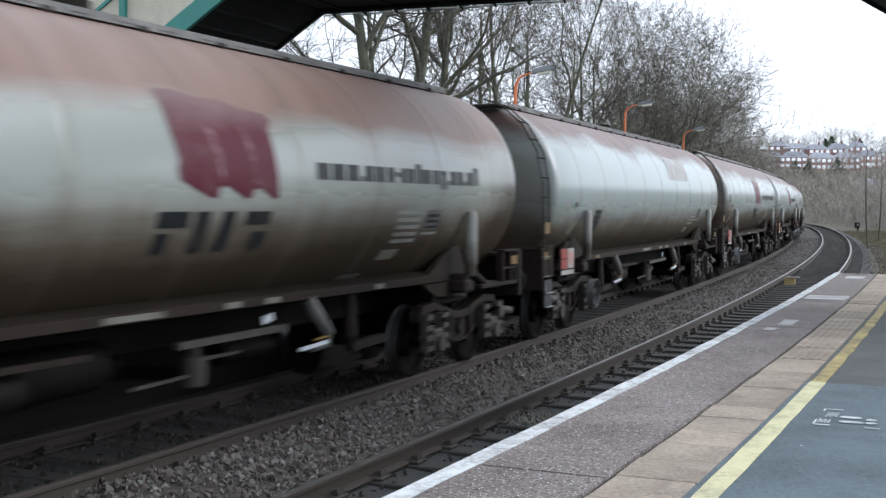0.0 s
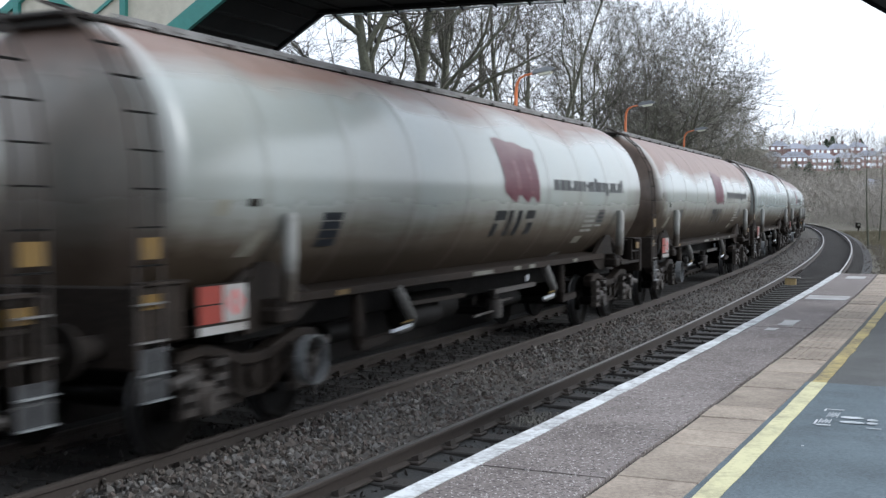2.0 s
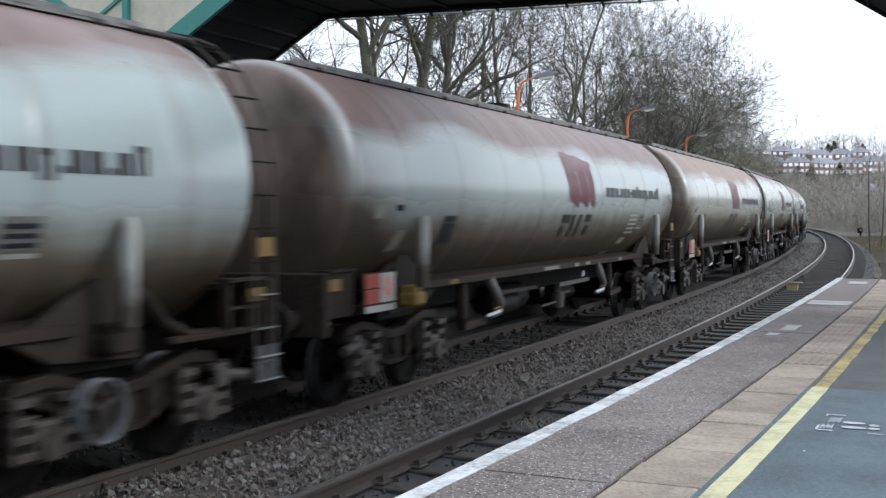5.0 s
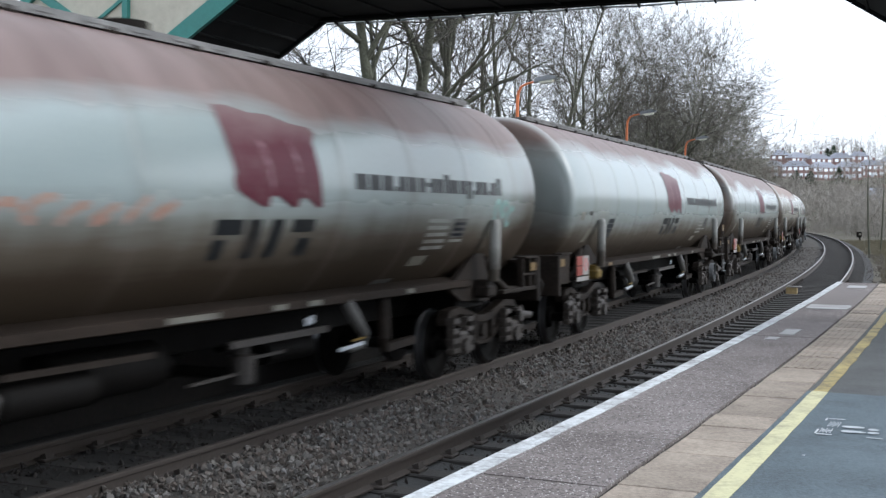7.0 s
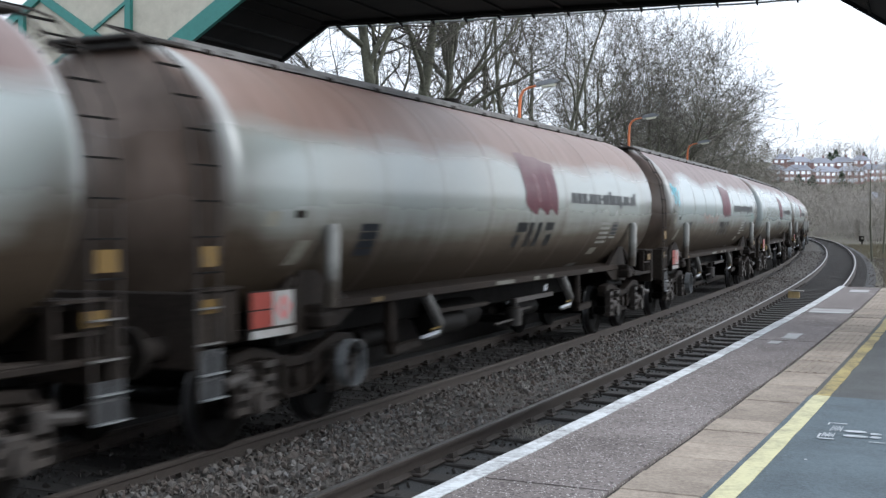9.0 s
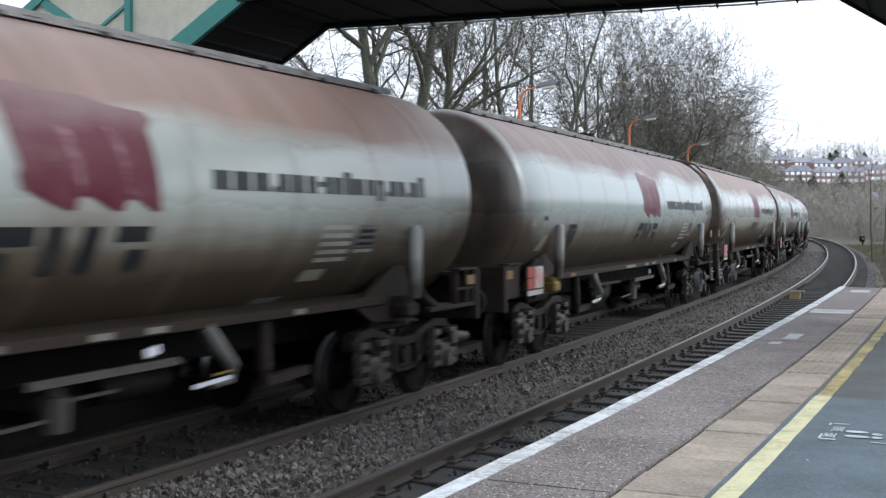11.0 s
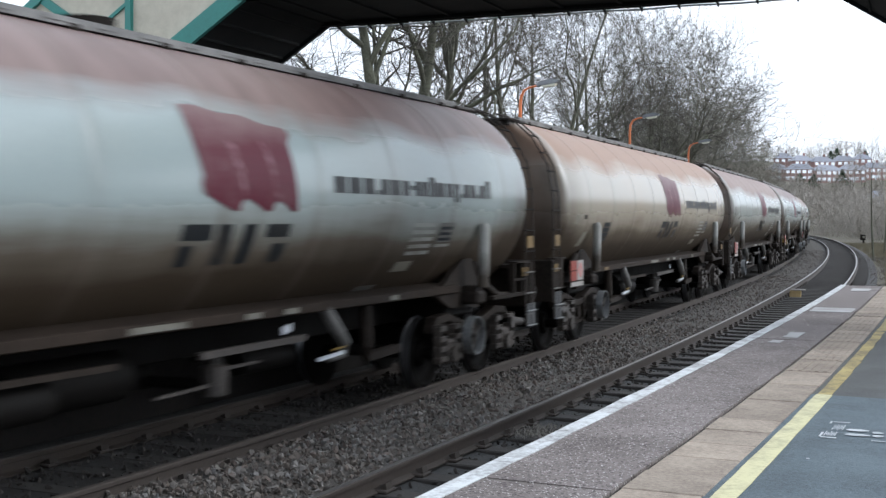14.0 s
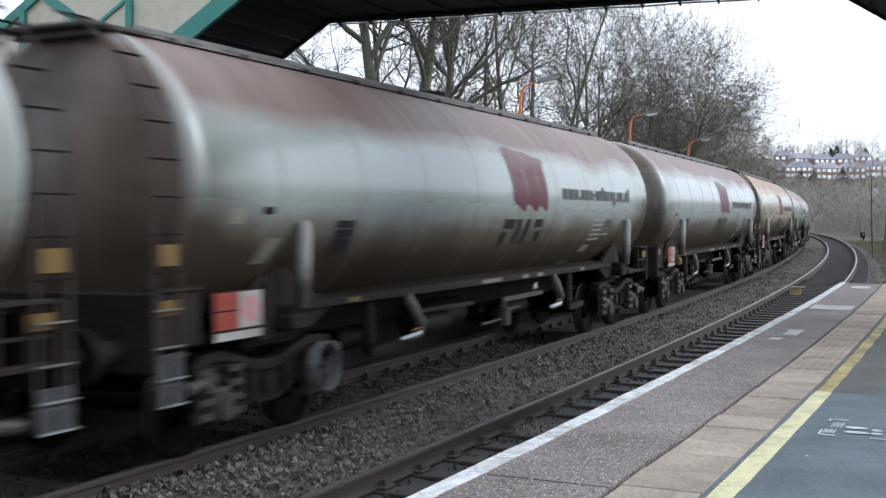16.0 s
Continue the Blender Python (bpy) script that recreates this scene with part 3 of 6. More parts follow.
    tagged(new("ballast_stones", me), "loose angular grey and brown ballast stones between the rails", "ballast", kind="stuff")


RAIL_PROFILE = [(-0.035, -0.010), (-0.028, -0.001), (0.0, 0.0), (0.028, -0.001), (0.035, -0.010), (0.035, -0.040), (0.010, -0.052),
                (0.010, -0.125), (0.070, -0.145), (0.070, -0.157), (-0.070, -0.157), (-0.070, -0.145), (-0.010, -0.125), (-0.010, -0.052), (-0.035, -0.040)]


def rails():
    st = list(np.arange(-240, -10, 4)) + list(np.arange(-10, 60, 0.6)) + list(np.arange(60, 400, 1.5))
    for o, z, label in ((0.7525, 0.0, "worn bright-topped steel rail with rusty web"), (-0.7525, 0.024, "worn bright-topped steel rail with rusty web"),
                        (FAR - 0.7525, FAR_Z + 0.005, "rusty steel rail beside the loose ballast"), (FAR + 0.7525, FAR_Z - 0.02, "rusty steel rail under the wagons")):
        verts, faces = [], []
        sweep(verts, faces, [(o + a, z + b) for a, b in RAIL_PROFILE], st)
        ob = raw_part("rail", verts, faces, RAIL)
        tagged(ob, label, "rail", "running rails", "structure")
    # sleepers with the iron chairs that hold the rails
    bm = bmesh.new()
    box(bm, -1.28, -0.125, -0.13, 1.28, 0.125, 0.0, 0.012)
    wood = mesh_of(bm, "sleeper", SLEEPER)
    # same sleeper in the colour that carries the train's shade
    shaded = wood.copy()
    shaded.materials[0] = SLEEPER_SHADED
    bm = bmesh.new()
    box(bm, -0.15, -0.09, 0, 0.15, 0.09, 0.03, 0.008)
    prism(bm, [(-0.085, 0.03), (-0.13, 0.03), (-0.12, 0.085), (-0.055, 0.06)], 1, -0.05, 0.05)
    prism(bm, [(0.085, 0.03), (0.13, 0.03), (0.12, 0.085), (0.055, 0.06)], 1, -0.05, 0.05)
    chair = mesh_of(bm, "rail_chair", CHAIR)
    for o, z, s0, s1 in ((0.0, -0.160, -12, 150), (FAR, FAR_Z - 0.168, -8, 120)):
        s, k = s0, 0
        while s < s1:
            ob = new("sleeper", wood if o == 0 else shaded)
            ob.matrix_basis = stand(s, o, z, 0.8 * math.sin(k * 2.3))
            tagged(ob, "weathered dark sleeper across the track", "sleeper", "sleepers", "structure")
            if s < 45:
                for e in (-0.7525, 0.7525):
                    c = new("rail_chair", chair)
                    c.parent = ob
                    c.location = (e, 0, 0.0)
            s += 0.7
            k += 1


# ---- platforms ----
def strip(name, o0, o1, z, thick, s0, s1, material, step=0.5, wobble=0.0, parent=None):
    st = list(np.arange(s0, s1, step)) + [s1]
    verts, faces = [], []
    for s in st:
        w = wobble * noise.noise((s * 2.1, o0, 0))
        w2 = wobble * noise.noise((s * 2.3, o1, 5))
        for o, zz in ((o0 + w, z - thick), (o0 + w, z), (o1 + w2, z), (o1 + w2, z - thick)):
            verts.append(along(s, o, zz))
    for i in range(len(st) - 1):
        for k in range(4):
            a, b = i * 4 + k, i * 4 + (k + 1) % 4
            faces.append((a, b, b + 4, a + 4))
    faces += [(0, 1, 2, 3), tuple(len(verts) - 4 + k for k in (3, 2, 1, 0))]
    return raw_part(name, verts, faces, material, parent)


def near_platform():
    end = 23.75
    body = strip("platform", PLAT - 0.02, -14.0, PLAT_Z - 0.05, 1.5, -60, end, CONCRETE, 1.0)
    tagged(body, "concrete station platform with marked edge", "platform", kind="structure")
    # edge strip in long bays with a joint between them
    cuts = [-8.0, -4.2, -0.6, 3.1, 6.72, 10.25, 13.6, 17.4, 20.6, end]
    for a, b in zip(cuts, cuts[1:]):
        strip("coping_slab", PLAT, -2.365, PLAT_Z + 0.003 * math.sin(a * 3), 0.10, a + 0.006, b - 0.006, COPING, 0.5, parent=body)
    strip("slab_joint", -2.362, -2.388, PLAT_Z - 0.018, 0.03, -8, end, JOINT, 0.5, 0.006, parent=body)
    # buff slabs, one by one
    rng = random.Random(3)
    for k in range(int((end + 8) / 0.4)):
        s = -8 + k * 0.4
        bm = bmesh.new()
        w = 0.352 + rng.uniform(-0.008, 0.004)
        box(bm, -w / 2, -0.1965, -0.06, w / 2, 0.1965, 0.0, 0.004)
        if s > 10.9:      # raised ribs
            for q in range(5):
                box(bm, -w / 2 + 0.035 + q * 0.062, -0.19, -0.001, -w / 2 + 0.062 + q * 0.062, 0.19, 0.005)
        ob = part("paving_slab", bm, SLAB, body)
        ob.matrix_basis = stand(s + 0.2, -2.565, PLAT_Z + rng.uniform(-0.004, 0.004)) @ pose(0, 0, 0, rng.uniform(-0.3, 0.3), rng.uniform(-0.4, 0.4), rng.uniform(-0.4, 0.4))
    strip("mortar_bed", -2.392, -2.742, PLAT_Z - 0.014, 0.03, -8, end, JOINT, 0.5, parent=body)
    strip("tarmac", -2.742, -13.9, PLAT_Z - 0.003, 0.05, -60, 10.02, TARMAC, 0.5, parent=body)
    strip("old_tarmac", -2.742, -13.9, PLAT_Z - 0.006, 0.05, 10.02, end, TARMAC_OLD, 0.5, parent=body)
    strip("white_edge_line", PLAT - 0.006, PLAT - 0.108, PLAT_Z + 0.007, 0.004, -8, end, WHITELINE, 0.10, 0.011, parent=body)
    strip("yellow_line", -2.776, -2.878, PLAT_Z + 0.003, 0.004, -8, 10.0, YELLOWLINE, 0.12, 0.006, parent=body)
    strip("old_yellow_line", -2.780, -2.872, PLAT_Z - 0.001, 0.004, 10.03, end, OCHRELINE, 0.12, 0.012, parent=body)
    for s0, s1, o0, o1 in ((17.3, 18.0, -1.83, -2.33), (13.75, 14.35, -1.99, -2.14), (13.2, 13.45, -1.95, -2.06), (22.0, 22.7, -1.95, -2.25)):
        strip("pale_repair_patch", o0, o1, PLAT_Z + 0.006, 0.004, s0, s1, PATCH, 0.1, 0.02, parent=body)

    # worn stencil: two shoe soles, lines of writing and a corner bracket
    def blot(pts_o, pts_s, name, r=None):
        me_v, me_f = [], []
        for o, s in zip(pts_o, pts_s):
            me_v.append(along(s, o, PLAT_Z + 0.003))
        me_f.append(tuple(range(len(me_v))))
        raw_part(name, me_v, me_f, STENCIL, body)

    def oval(s, o, ls, lo, name="shoe_print"):
        a = [2 * math.pi * k / 16 for k in range(16)]
        blot([o + lo * math.sin(t) for t in a], [s + ls * math.cos(t) * (1 + 0.15 * math.sin(t)) for t in a], name)

    def bar(s0, o0, s1, o1, name="stencil_bar"):
        blot([o0, o1, o1, o0], [s0, s0, s1, s1], name)
    oval(8.70, -3.165, 0.035, 0.062)
    oval(8.55, -3.180, 0.035, 0.066)
    oval(8.66, -3.275, 0.035, 0.030)
    oval(8.56, -3.282, 0.035, 0.030)
    bar(8.40, -3.005, 8.425, -3.085)
    bar(8.42, -2.992, 8.56, -3.004)
    bar(8.86, -2.995, 8.94, -3.006)
    bar(8.92, -3.01, 8.94, -3.10)
    for i in range(7):
        bar(8.46 + 0.03 * (i % 2), -3.012 - 0.009 * i, 8.60 - 0.02 * (i % 3), -3.017 - 0.009 * i)
        bar(8.66 + 0.02 * (i % 3), -3.030 - 0.009 * i, 8.84 - 0.03 * (i % 2), -3.035 - 0.009 * i)
    bar(8.40, -3.26, 8.42, -3.34)
    bar(7.78, -3.02, 7.80, -3.035)


def far_platform():
    body = strip("far_platform", FAR + 1.68, FAR + 5.6, PLAT_Z - 0.06, 1.4, -60, 66, SHADED_BRICK, 1.0)
    tagged(body, "platform beyond the far track, shade in its near-black colour", "platform", kind="structure")


def grass_clump():
    """A dry tuft that has drifted against the rail."""
    rng = random.Random(31)
    bm = bmesh.new()
    for _ in range(320):
        a = rng.uniform(0, 6.283)
        x, y = rng.gauss(0, 0.10), rng.gauss(0, 0.17)
        h, w = rng.uniform(0.02, 0.075), rng.uniform(0.06, 0.18)
        tip = Vector((x + math.cos(a) * w, y + math.sin(a) * w, h * 0.6))
        mid = Vector((x + math.cos(a) * w * 0.5, y + math.sin(a) * w * 0.5, h))
        q = Vector((-math.sin(a), math.cos(a), 0)) * 0.006
        vs = [bm.verts.new(p) for p in (Vector((x, y, 0)) - q, Vector((x, y, 0)) + q, mid + q, mid - q)]
        bm.faces.new(vs)
        bm.faces.new((vs[3], vs[2], bm.verts.new(tip)))
    ob = new("grass_clump", mesh_of(bm, "grass_clump", STRAW))
    ob.matrix_basis = stand(CLUMP_S, 0.45, -0.185)
    tagged(ob, "pale dry grass clump lying between the rails", "grass", kind="stuff")


def sleeper_box():
    """A small cable box with a tan lid beside the rail."""
    t = thing("cable_box", stand(37.6, 0.42, -0.21), "small rusty yellow-brown box lying between the rails", "box")
    bm = bmesh.new()
    box(bm, -0.18, -0.12, 0, 0.14, 0.12, 0.22, 0.02)
    part("body", bm, TAN, t)
    bm = bmesh.new()
    box(bm, -0.14, -0.14, 0.22, 0.26, 0.14, 0.255, 0.008)
    part("lid", bm, CONCRETE, t, "pale weathered lid")


# ---- footbridge ----
BR_C = Vector((-1.74, 17.58))                   # far corner of the deck over the far platform's stair
BR_U = Vector((0.9245, -0.3812))                # along the deck, towards the near platform
BR_W = Vector((-0.3812, -0.9245))               # across it, towards the camera
BR_Z, BR_LEN, BR_WIDE, BR_FALL = 4.90, 7.15, 2.25, 0.64


def br(t, w, z):
    p = BR_C + BR_U * t + BR_W * w
    return (p.x, p.y, z)


def footbridge():
    t = thing("footbridge", pose(0, 0, 0), "teal steel footbridge with cream panels and dark underside", "bridge")
    bm = bmesh.new()
    q = [bm.verts.new(br(a, w, z)) for z in (BR_Z + 0.06, BR_Z + 0.2) for a, w in ((0, 0.02), (BR_LEN, 0.02), (BR_LEN, BR_WIDE - 0.02), (0, BR_WIDE - 0.02))]
    for f in ((3, 2, 1, 0), (4, 5, 6, 7), (0, 1, 5, 4), (1, 2, 6, 5), (2, 3, 7, 6), (3, 0, 4, 7)):
        bm.faces.new([q[i] for i in f])
    part("deck", bm, DECKSTEEL, t, "green steel deck underside with shade in its colour")
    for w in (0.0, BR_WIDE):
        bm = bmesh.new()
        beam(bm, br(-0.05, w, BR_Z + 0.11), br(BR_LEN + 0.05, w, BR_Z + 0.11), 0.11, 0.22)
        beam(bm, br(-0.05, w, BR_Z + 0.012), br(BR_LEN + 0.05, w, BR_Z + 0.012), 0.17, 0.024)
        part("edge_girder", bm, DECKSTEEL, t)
        bm = bmesh.new()
        beam(bm, br(0, w, BR_Z + 0.9), br(BR_LEN, w, BR_Z + 0.9), 0.04, 1.3)
        part("parapet_panel", bm, CREAM, t)
    for k in range(9):
        bm = bmesh.new()
        a = 0.35 + k * 0.82
        beam(bm, br(a, 0.05, BR_Z + 0.055), br(a, BR_WIDE - 0.05, BR_Z + 0.055), 0.05, 0.05)
        part("deck_rib", bm, DECKSTEEL, t)
    bm = bmesh.new()
    pts = [br(a, -0.10, BR_Z - 0.02 + 0.006 * math.sin(a * 5)) for a in np.arange(0.0, BR_LEN, 0.15)]
    tube(bm, pts, 0.013, 6)
    part("conduit", bm, GALV, t)
    for k in range(14):
        bm = bmesh.new()
        a = 0.2 + k * 0.5
        beam(bm, br(a, 0, BR_Z), br(a, -0.12, BR_Z - 0.03), 0.02, 0.05)
        part("conduit_clip", bm, DECKSTEEL, t)
    # flights at both ends
    for t0, sgn, low in ((0.0, -1, 0.92), (BR_LEN, 1, 0.95)):
        run = (BR_Z - low) / BR_FALL
        zz = lambda d: BR_Z - BR_FALL * d
        bm = bmesh.new()
        q = [bm.verts.new(br(t0 + sgn * d, w, zz(d) + h)) for h in (0.03, 0.16) for d, w in ((0, 0.03), (run, 0.03), (run, BR_WIDE - 0.03), (0, BR_WIDE - 0.03))]
        for f in ((3, 2, 1, 0), (4, 5, 6, 7), (0, 1, 5, 4), (1, 2, 6, 5), (2, 3, 7, 6), (3, 0, 4, 7)):
            bm.faces.new([q[i] for i in f])
        bmesh.ops.recalc_face_normals(bm, faces=bm.faces)
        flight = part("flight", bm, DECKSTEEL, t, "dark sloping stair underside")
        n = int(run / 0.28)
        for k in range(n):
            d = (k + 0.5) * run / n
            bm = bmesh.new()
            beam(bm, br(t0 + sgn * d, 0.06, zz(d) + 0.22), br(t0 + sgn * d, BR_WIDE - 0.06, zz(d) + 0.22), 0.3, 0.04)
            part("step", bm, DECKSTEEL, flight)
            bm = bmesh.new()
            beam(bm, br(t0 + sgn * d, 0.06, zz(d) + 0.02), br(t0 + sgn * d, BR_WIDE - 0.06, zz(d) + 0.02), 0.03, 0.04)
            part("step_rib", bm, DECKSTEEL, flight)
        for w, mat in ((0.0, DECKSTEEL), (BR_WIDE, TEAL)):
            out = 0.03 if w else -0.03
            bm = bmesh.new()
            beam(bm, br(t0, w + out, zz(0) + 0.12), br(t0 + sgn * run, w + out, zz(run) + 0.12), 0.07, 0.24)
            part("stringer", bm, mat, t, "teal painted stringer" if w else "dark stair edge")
            # sheet panels in bays between posts
            bays = [0.0, 1.78, 3.6, run]
            for a, b in zip(bays, bays[1:]):
                bm = bmesh.new()
                vs = [bm.verts.new(br(t0 + sgn * d, w + e, zz(d) + h)) for e in (-0.012, 0.012) for d, h in ((a, 0.2), (b, 0.2), (b, 2.3), (a, 2.3))]
                for f in ((0, 1, 2, 3), (7, 6, 5, 4), (0, 4, 5, 1), (1, 5, 6, 2), (2, 6, 7, 3), (3, 7, 4, 0)):
                    bm.faces.new([vs[i] for i in f])
                bmesh.ops.recalc_face_normals(bm, faces=bm.faces)
                part("cream_panel", bm, CREAM, t)
            for d in bays[1:]:
                bm = bmesh.new()
                beam(bm, br(t0 + sgn * d, w + out, 0.9 if d == bays[2] else zz(d)), br(t0 + sgn * d, w + out, zz(d) + 2.4), 0.09, 0.1, up=(BR_W.x, BR_W.y, 0))
                part("post", bm, TEAL, t)
            bm = bmesh.new()
            beam(bm, br(t0, w + out, zz(0) + 2.36), br(t0 + sgn * run, w + out, zz(run) + 2.36), 0.09, 0.12)
            part("top_rail", bm, TEAL, t)
            for a, b in ((1.78, 3.25),):
                bm = bmesh.new()
                beam(bm, br(t0 + sgn * a, w + out, zz(a) + 0.42), br(t0 + sgn * b, w + out, zz(b) + 2.3), 0.05, 0.12)
                beam(bm, br(t0 + sgn * a, w + out, zz(a) + 1.25), br(t0 + sgn * b, w + out, zz(b) + 1.25), 0.03, 0.045)
                part("brace", bm, TEAL, t)
    # legs on the two platforms
    for a, low in ((-3.4, 2.6), (BR_LEN + 3.4, 2.6)):
        for w in (0.12, BR_WIDE - 0.12):
            bm = bmesh.new()
            x, y, _ = br(a, w, 0)
            box(bm, x - 0.1, y - 0.1, PLAT_Z - 0.1, x + 0.1, y + 0.1, low, 0.01)
            part("leg", bm, TEAL, t)


# ---- platform lamps ----
def street_lamp(s, o, top, arm, label):
    t = thing("street_lamp", stand(s, o, PLAT_Z - 0.06), label, "lamp", "platform lamps")
    h = top - PLAT_Z
    bm = bmesh.new()
    pts = [(0, 0, 0), (0, 0, h - 0.5), (0.02, 0, h - 0.22), (0.10, 0, h - 0.06), (0.24, 0, h + 0.01), (arm, 0, h + 0.07)]
    tube(bm, pts, [0.05, 0.042, 0.038, 0.032, 0.026, 0.022], 10)
    part("post", bm, ORANGEPOST, t, smooth=True)
    bm = bmesh.new()
    prism(bm, [(arm - 0.1, h + 0.03), (arm + 0.42, h + 0.10), (arm + 0.5, h + 0.15), (arm + 0.3, h + 0.21), (arm - 0.06, h + 0.13)], 1, -0.11, 0.11)
    head = part("lamp_head", bm, LAMPGREY, t, "grey lamp housing")
    bm = bmesh.new()
    prism(bm, [(arm + 0.02, h + 0.04), (arm + 0.40, h + 0.09), (arm + 0.36, h + 0.03), (arm + 0.08, h - 0.01)], 1, -0.085, 0.085)
    part("lens", bm, LAMPLENS, head)
    return t


# ---- tank wagon ----
TC, TR, HALF = 2.40, 1.345, 7.72     # tank axis height, radius, half length with its dished ends
PITCH = 16.975
WHEEL_R = 0.44


def shell_point(y, a, r=TR):
    """On the shell, in the tank's own space: a degrees up from a line a little below the side that faces +x."""
    z = 1.335 * math.sin(radians(a)) - 0.09
    return (math.sqrt(max(r * r - z * z, 0.0)), y, z)


def decal(name, outline, material, tank, side=1, label="", step=3.0, lift=0.006):
    """A patch glued on the shell: an outline of (y, degrees), on the side +x or -x."""
    bm = bmesh.new()
    vs = [bm.verts.new((p[0], p[1], 0)) for p in outline]
    bm.faces.new(vs)
    lo, hi = min(p[1] for p in outline), max(p[1] for p in outline)
    a = lo + step
    while a < hi - 0.2:
        bmesh.ops.bisect_plane(bm, geom=bm.verts[:] + bm.edges[:] + bm.faces[:], plane_co=(0, a, 0), plane_no=(0, 1, 0))
        a += step
    bmesh.ops.triangulate(bm, faces=bm.faces[:])
    for v in bm.verts:
        y, a = v.co.x, v.co.y
        x, yy, z = shell_point(y, a, TR + lift)
        v.co = (x, yy, z) if side > 0 else (-x, -yy, z)
    return part(name, bm, material, tank, label)


def tank_mesh():
    bm = bmesh.new()
    prof, n = [], 10
    for k in range(7):                         # shallow dish
        r = 1.13 * k / 6
        prof.append((-HALF + 0.13 * (r / 1.13) ** 2, r))
    for k in range(1, 7):                      # rolled rim
        a = math.pi / 2 * k / 6
        prof.append((-HALF + 0.13 + 0.19 * (1 - math.cos(a)) + 0.01 * math.sin(a), 1.13 + (TR - 1.13) * math.sin(a)))
    n = len(prof) - 1
    ring_y = [-6.2, -4.6, -3.0, -1.4, 0.2, 1.8, 3.4, 5.0, 6.4]
    for y in ring_y:                           # weld seams stand a little proud
        prof += [(y - 0.12, TR), (y - 0.022, TR), (y - 0.008, TR + 0.003), (y + 0.008, TR + 0.003), (y + 0.022, TR), (y + 0.12, TR)]
    prof += [(-y, r) for y, r in prof[n::-1]]
    sides, rings = 64, []
    for y, r in prof:
        if r < 1e-4:
            rings.append([bm.verts.new((0, y, 0))])
        else:
            rings.append([bm.verts.new((r * math.cos(2 * math.pi * k / sides), y, r * math.sin(2 * math.pi * k / sides))) for k in range(sides)])
    for a, b in zip(rings, rings[1:]):
        for k in range(sides):
            j = (k + 1) % sides
            if len(a) == 1:
                bm.faces.new((a[0], b[j], b[k]))
            elif len(b) == 1:
                bm.faces.new((a[k], a[j], b[0]))
            else:
                bm.faces.new((a[k], a[j], b[j], b[k]))
    bmesh.ops.recalc_face_normals(bm, faces=bm.faces)
    me = mesh_of(bm, "tank", TANK)
    me.shade_smooth()
    return me


def wheelset_mesh():
    bm = bmesh.new()
    tube(bm, [(-1.0, 0, 0), (1.0, 0, 0)], 0.075, 10)
    for sx in (-1, 1):
        prof = [(0.60, 0.10), (0.66, 0.35), (0.675, WHEEL_R + 0.03), (0.705, WHEEL_R + 0.03), (0.712, WHEEL_R + 0.004), (0.80, WHEEL_R - 0.004), (0.81, 0.40), (0.74, 0.36), (0.73, 0.18), (0.80, 0.16), (0.80, 0.06)]
        rings = [[bm.verts.new((sx * x, r * math.cos(2 * math.pi * k / 28), r * math.sin(2 * math.pi * k / 28))) for k in range(28)] for x, r in prof]
        for a, b in zip(rings, rings[1:]):
            for k in range(28):
                bm.faces.new((a[k], a[(k + 1) % 28], b[(k + 1) % 28], b[k]))
    bmesh.ops.recalc_face_normals(bm, faces=bm.faces)
    for f in bm.faces:      # the running surface is worn bright
        c = f.calc_center_median()
        if 0.70 < abs(c.x) < 0.80 and math.hypot(c.y, c.z) > WHEEL_R - 0.01:
            f.material_index = 1
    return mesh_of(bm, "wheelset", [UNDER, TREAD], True)


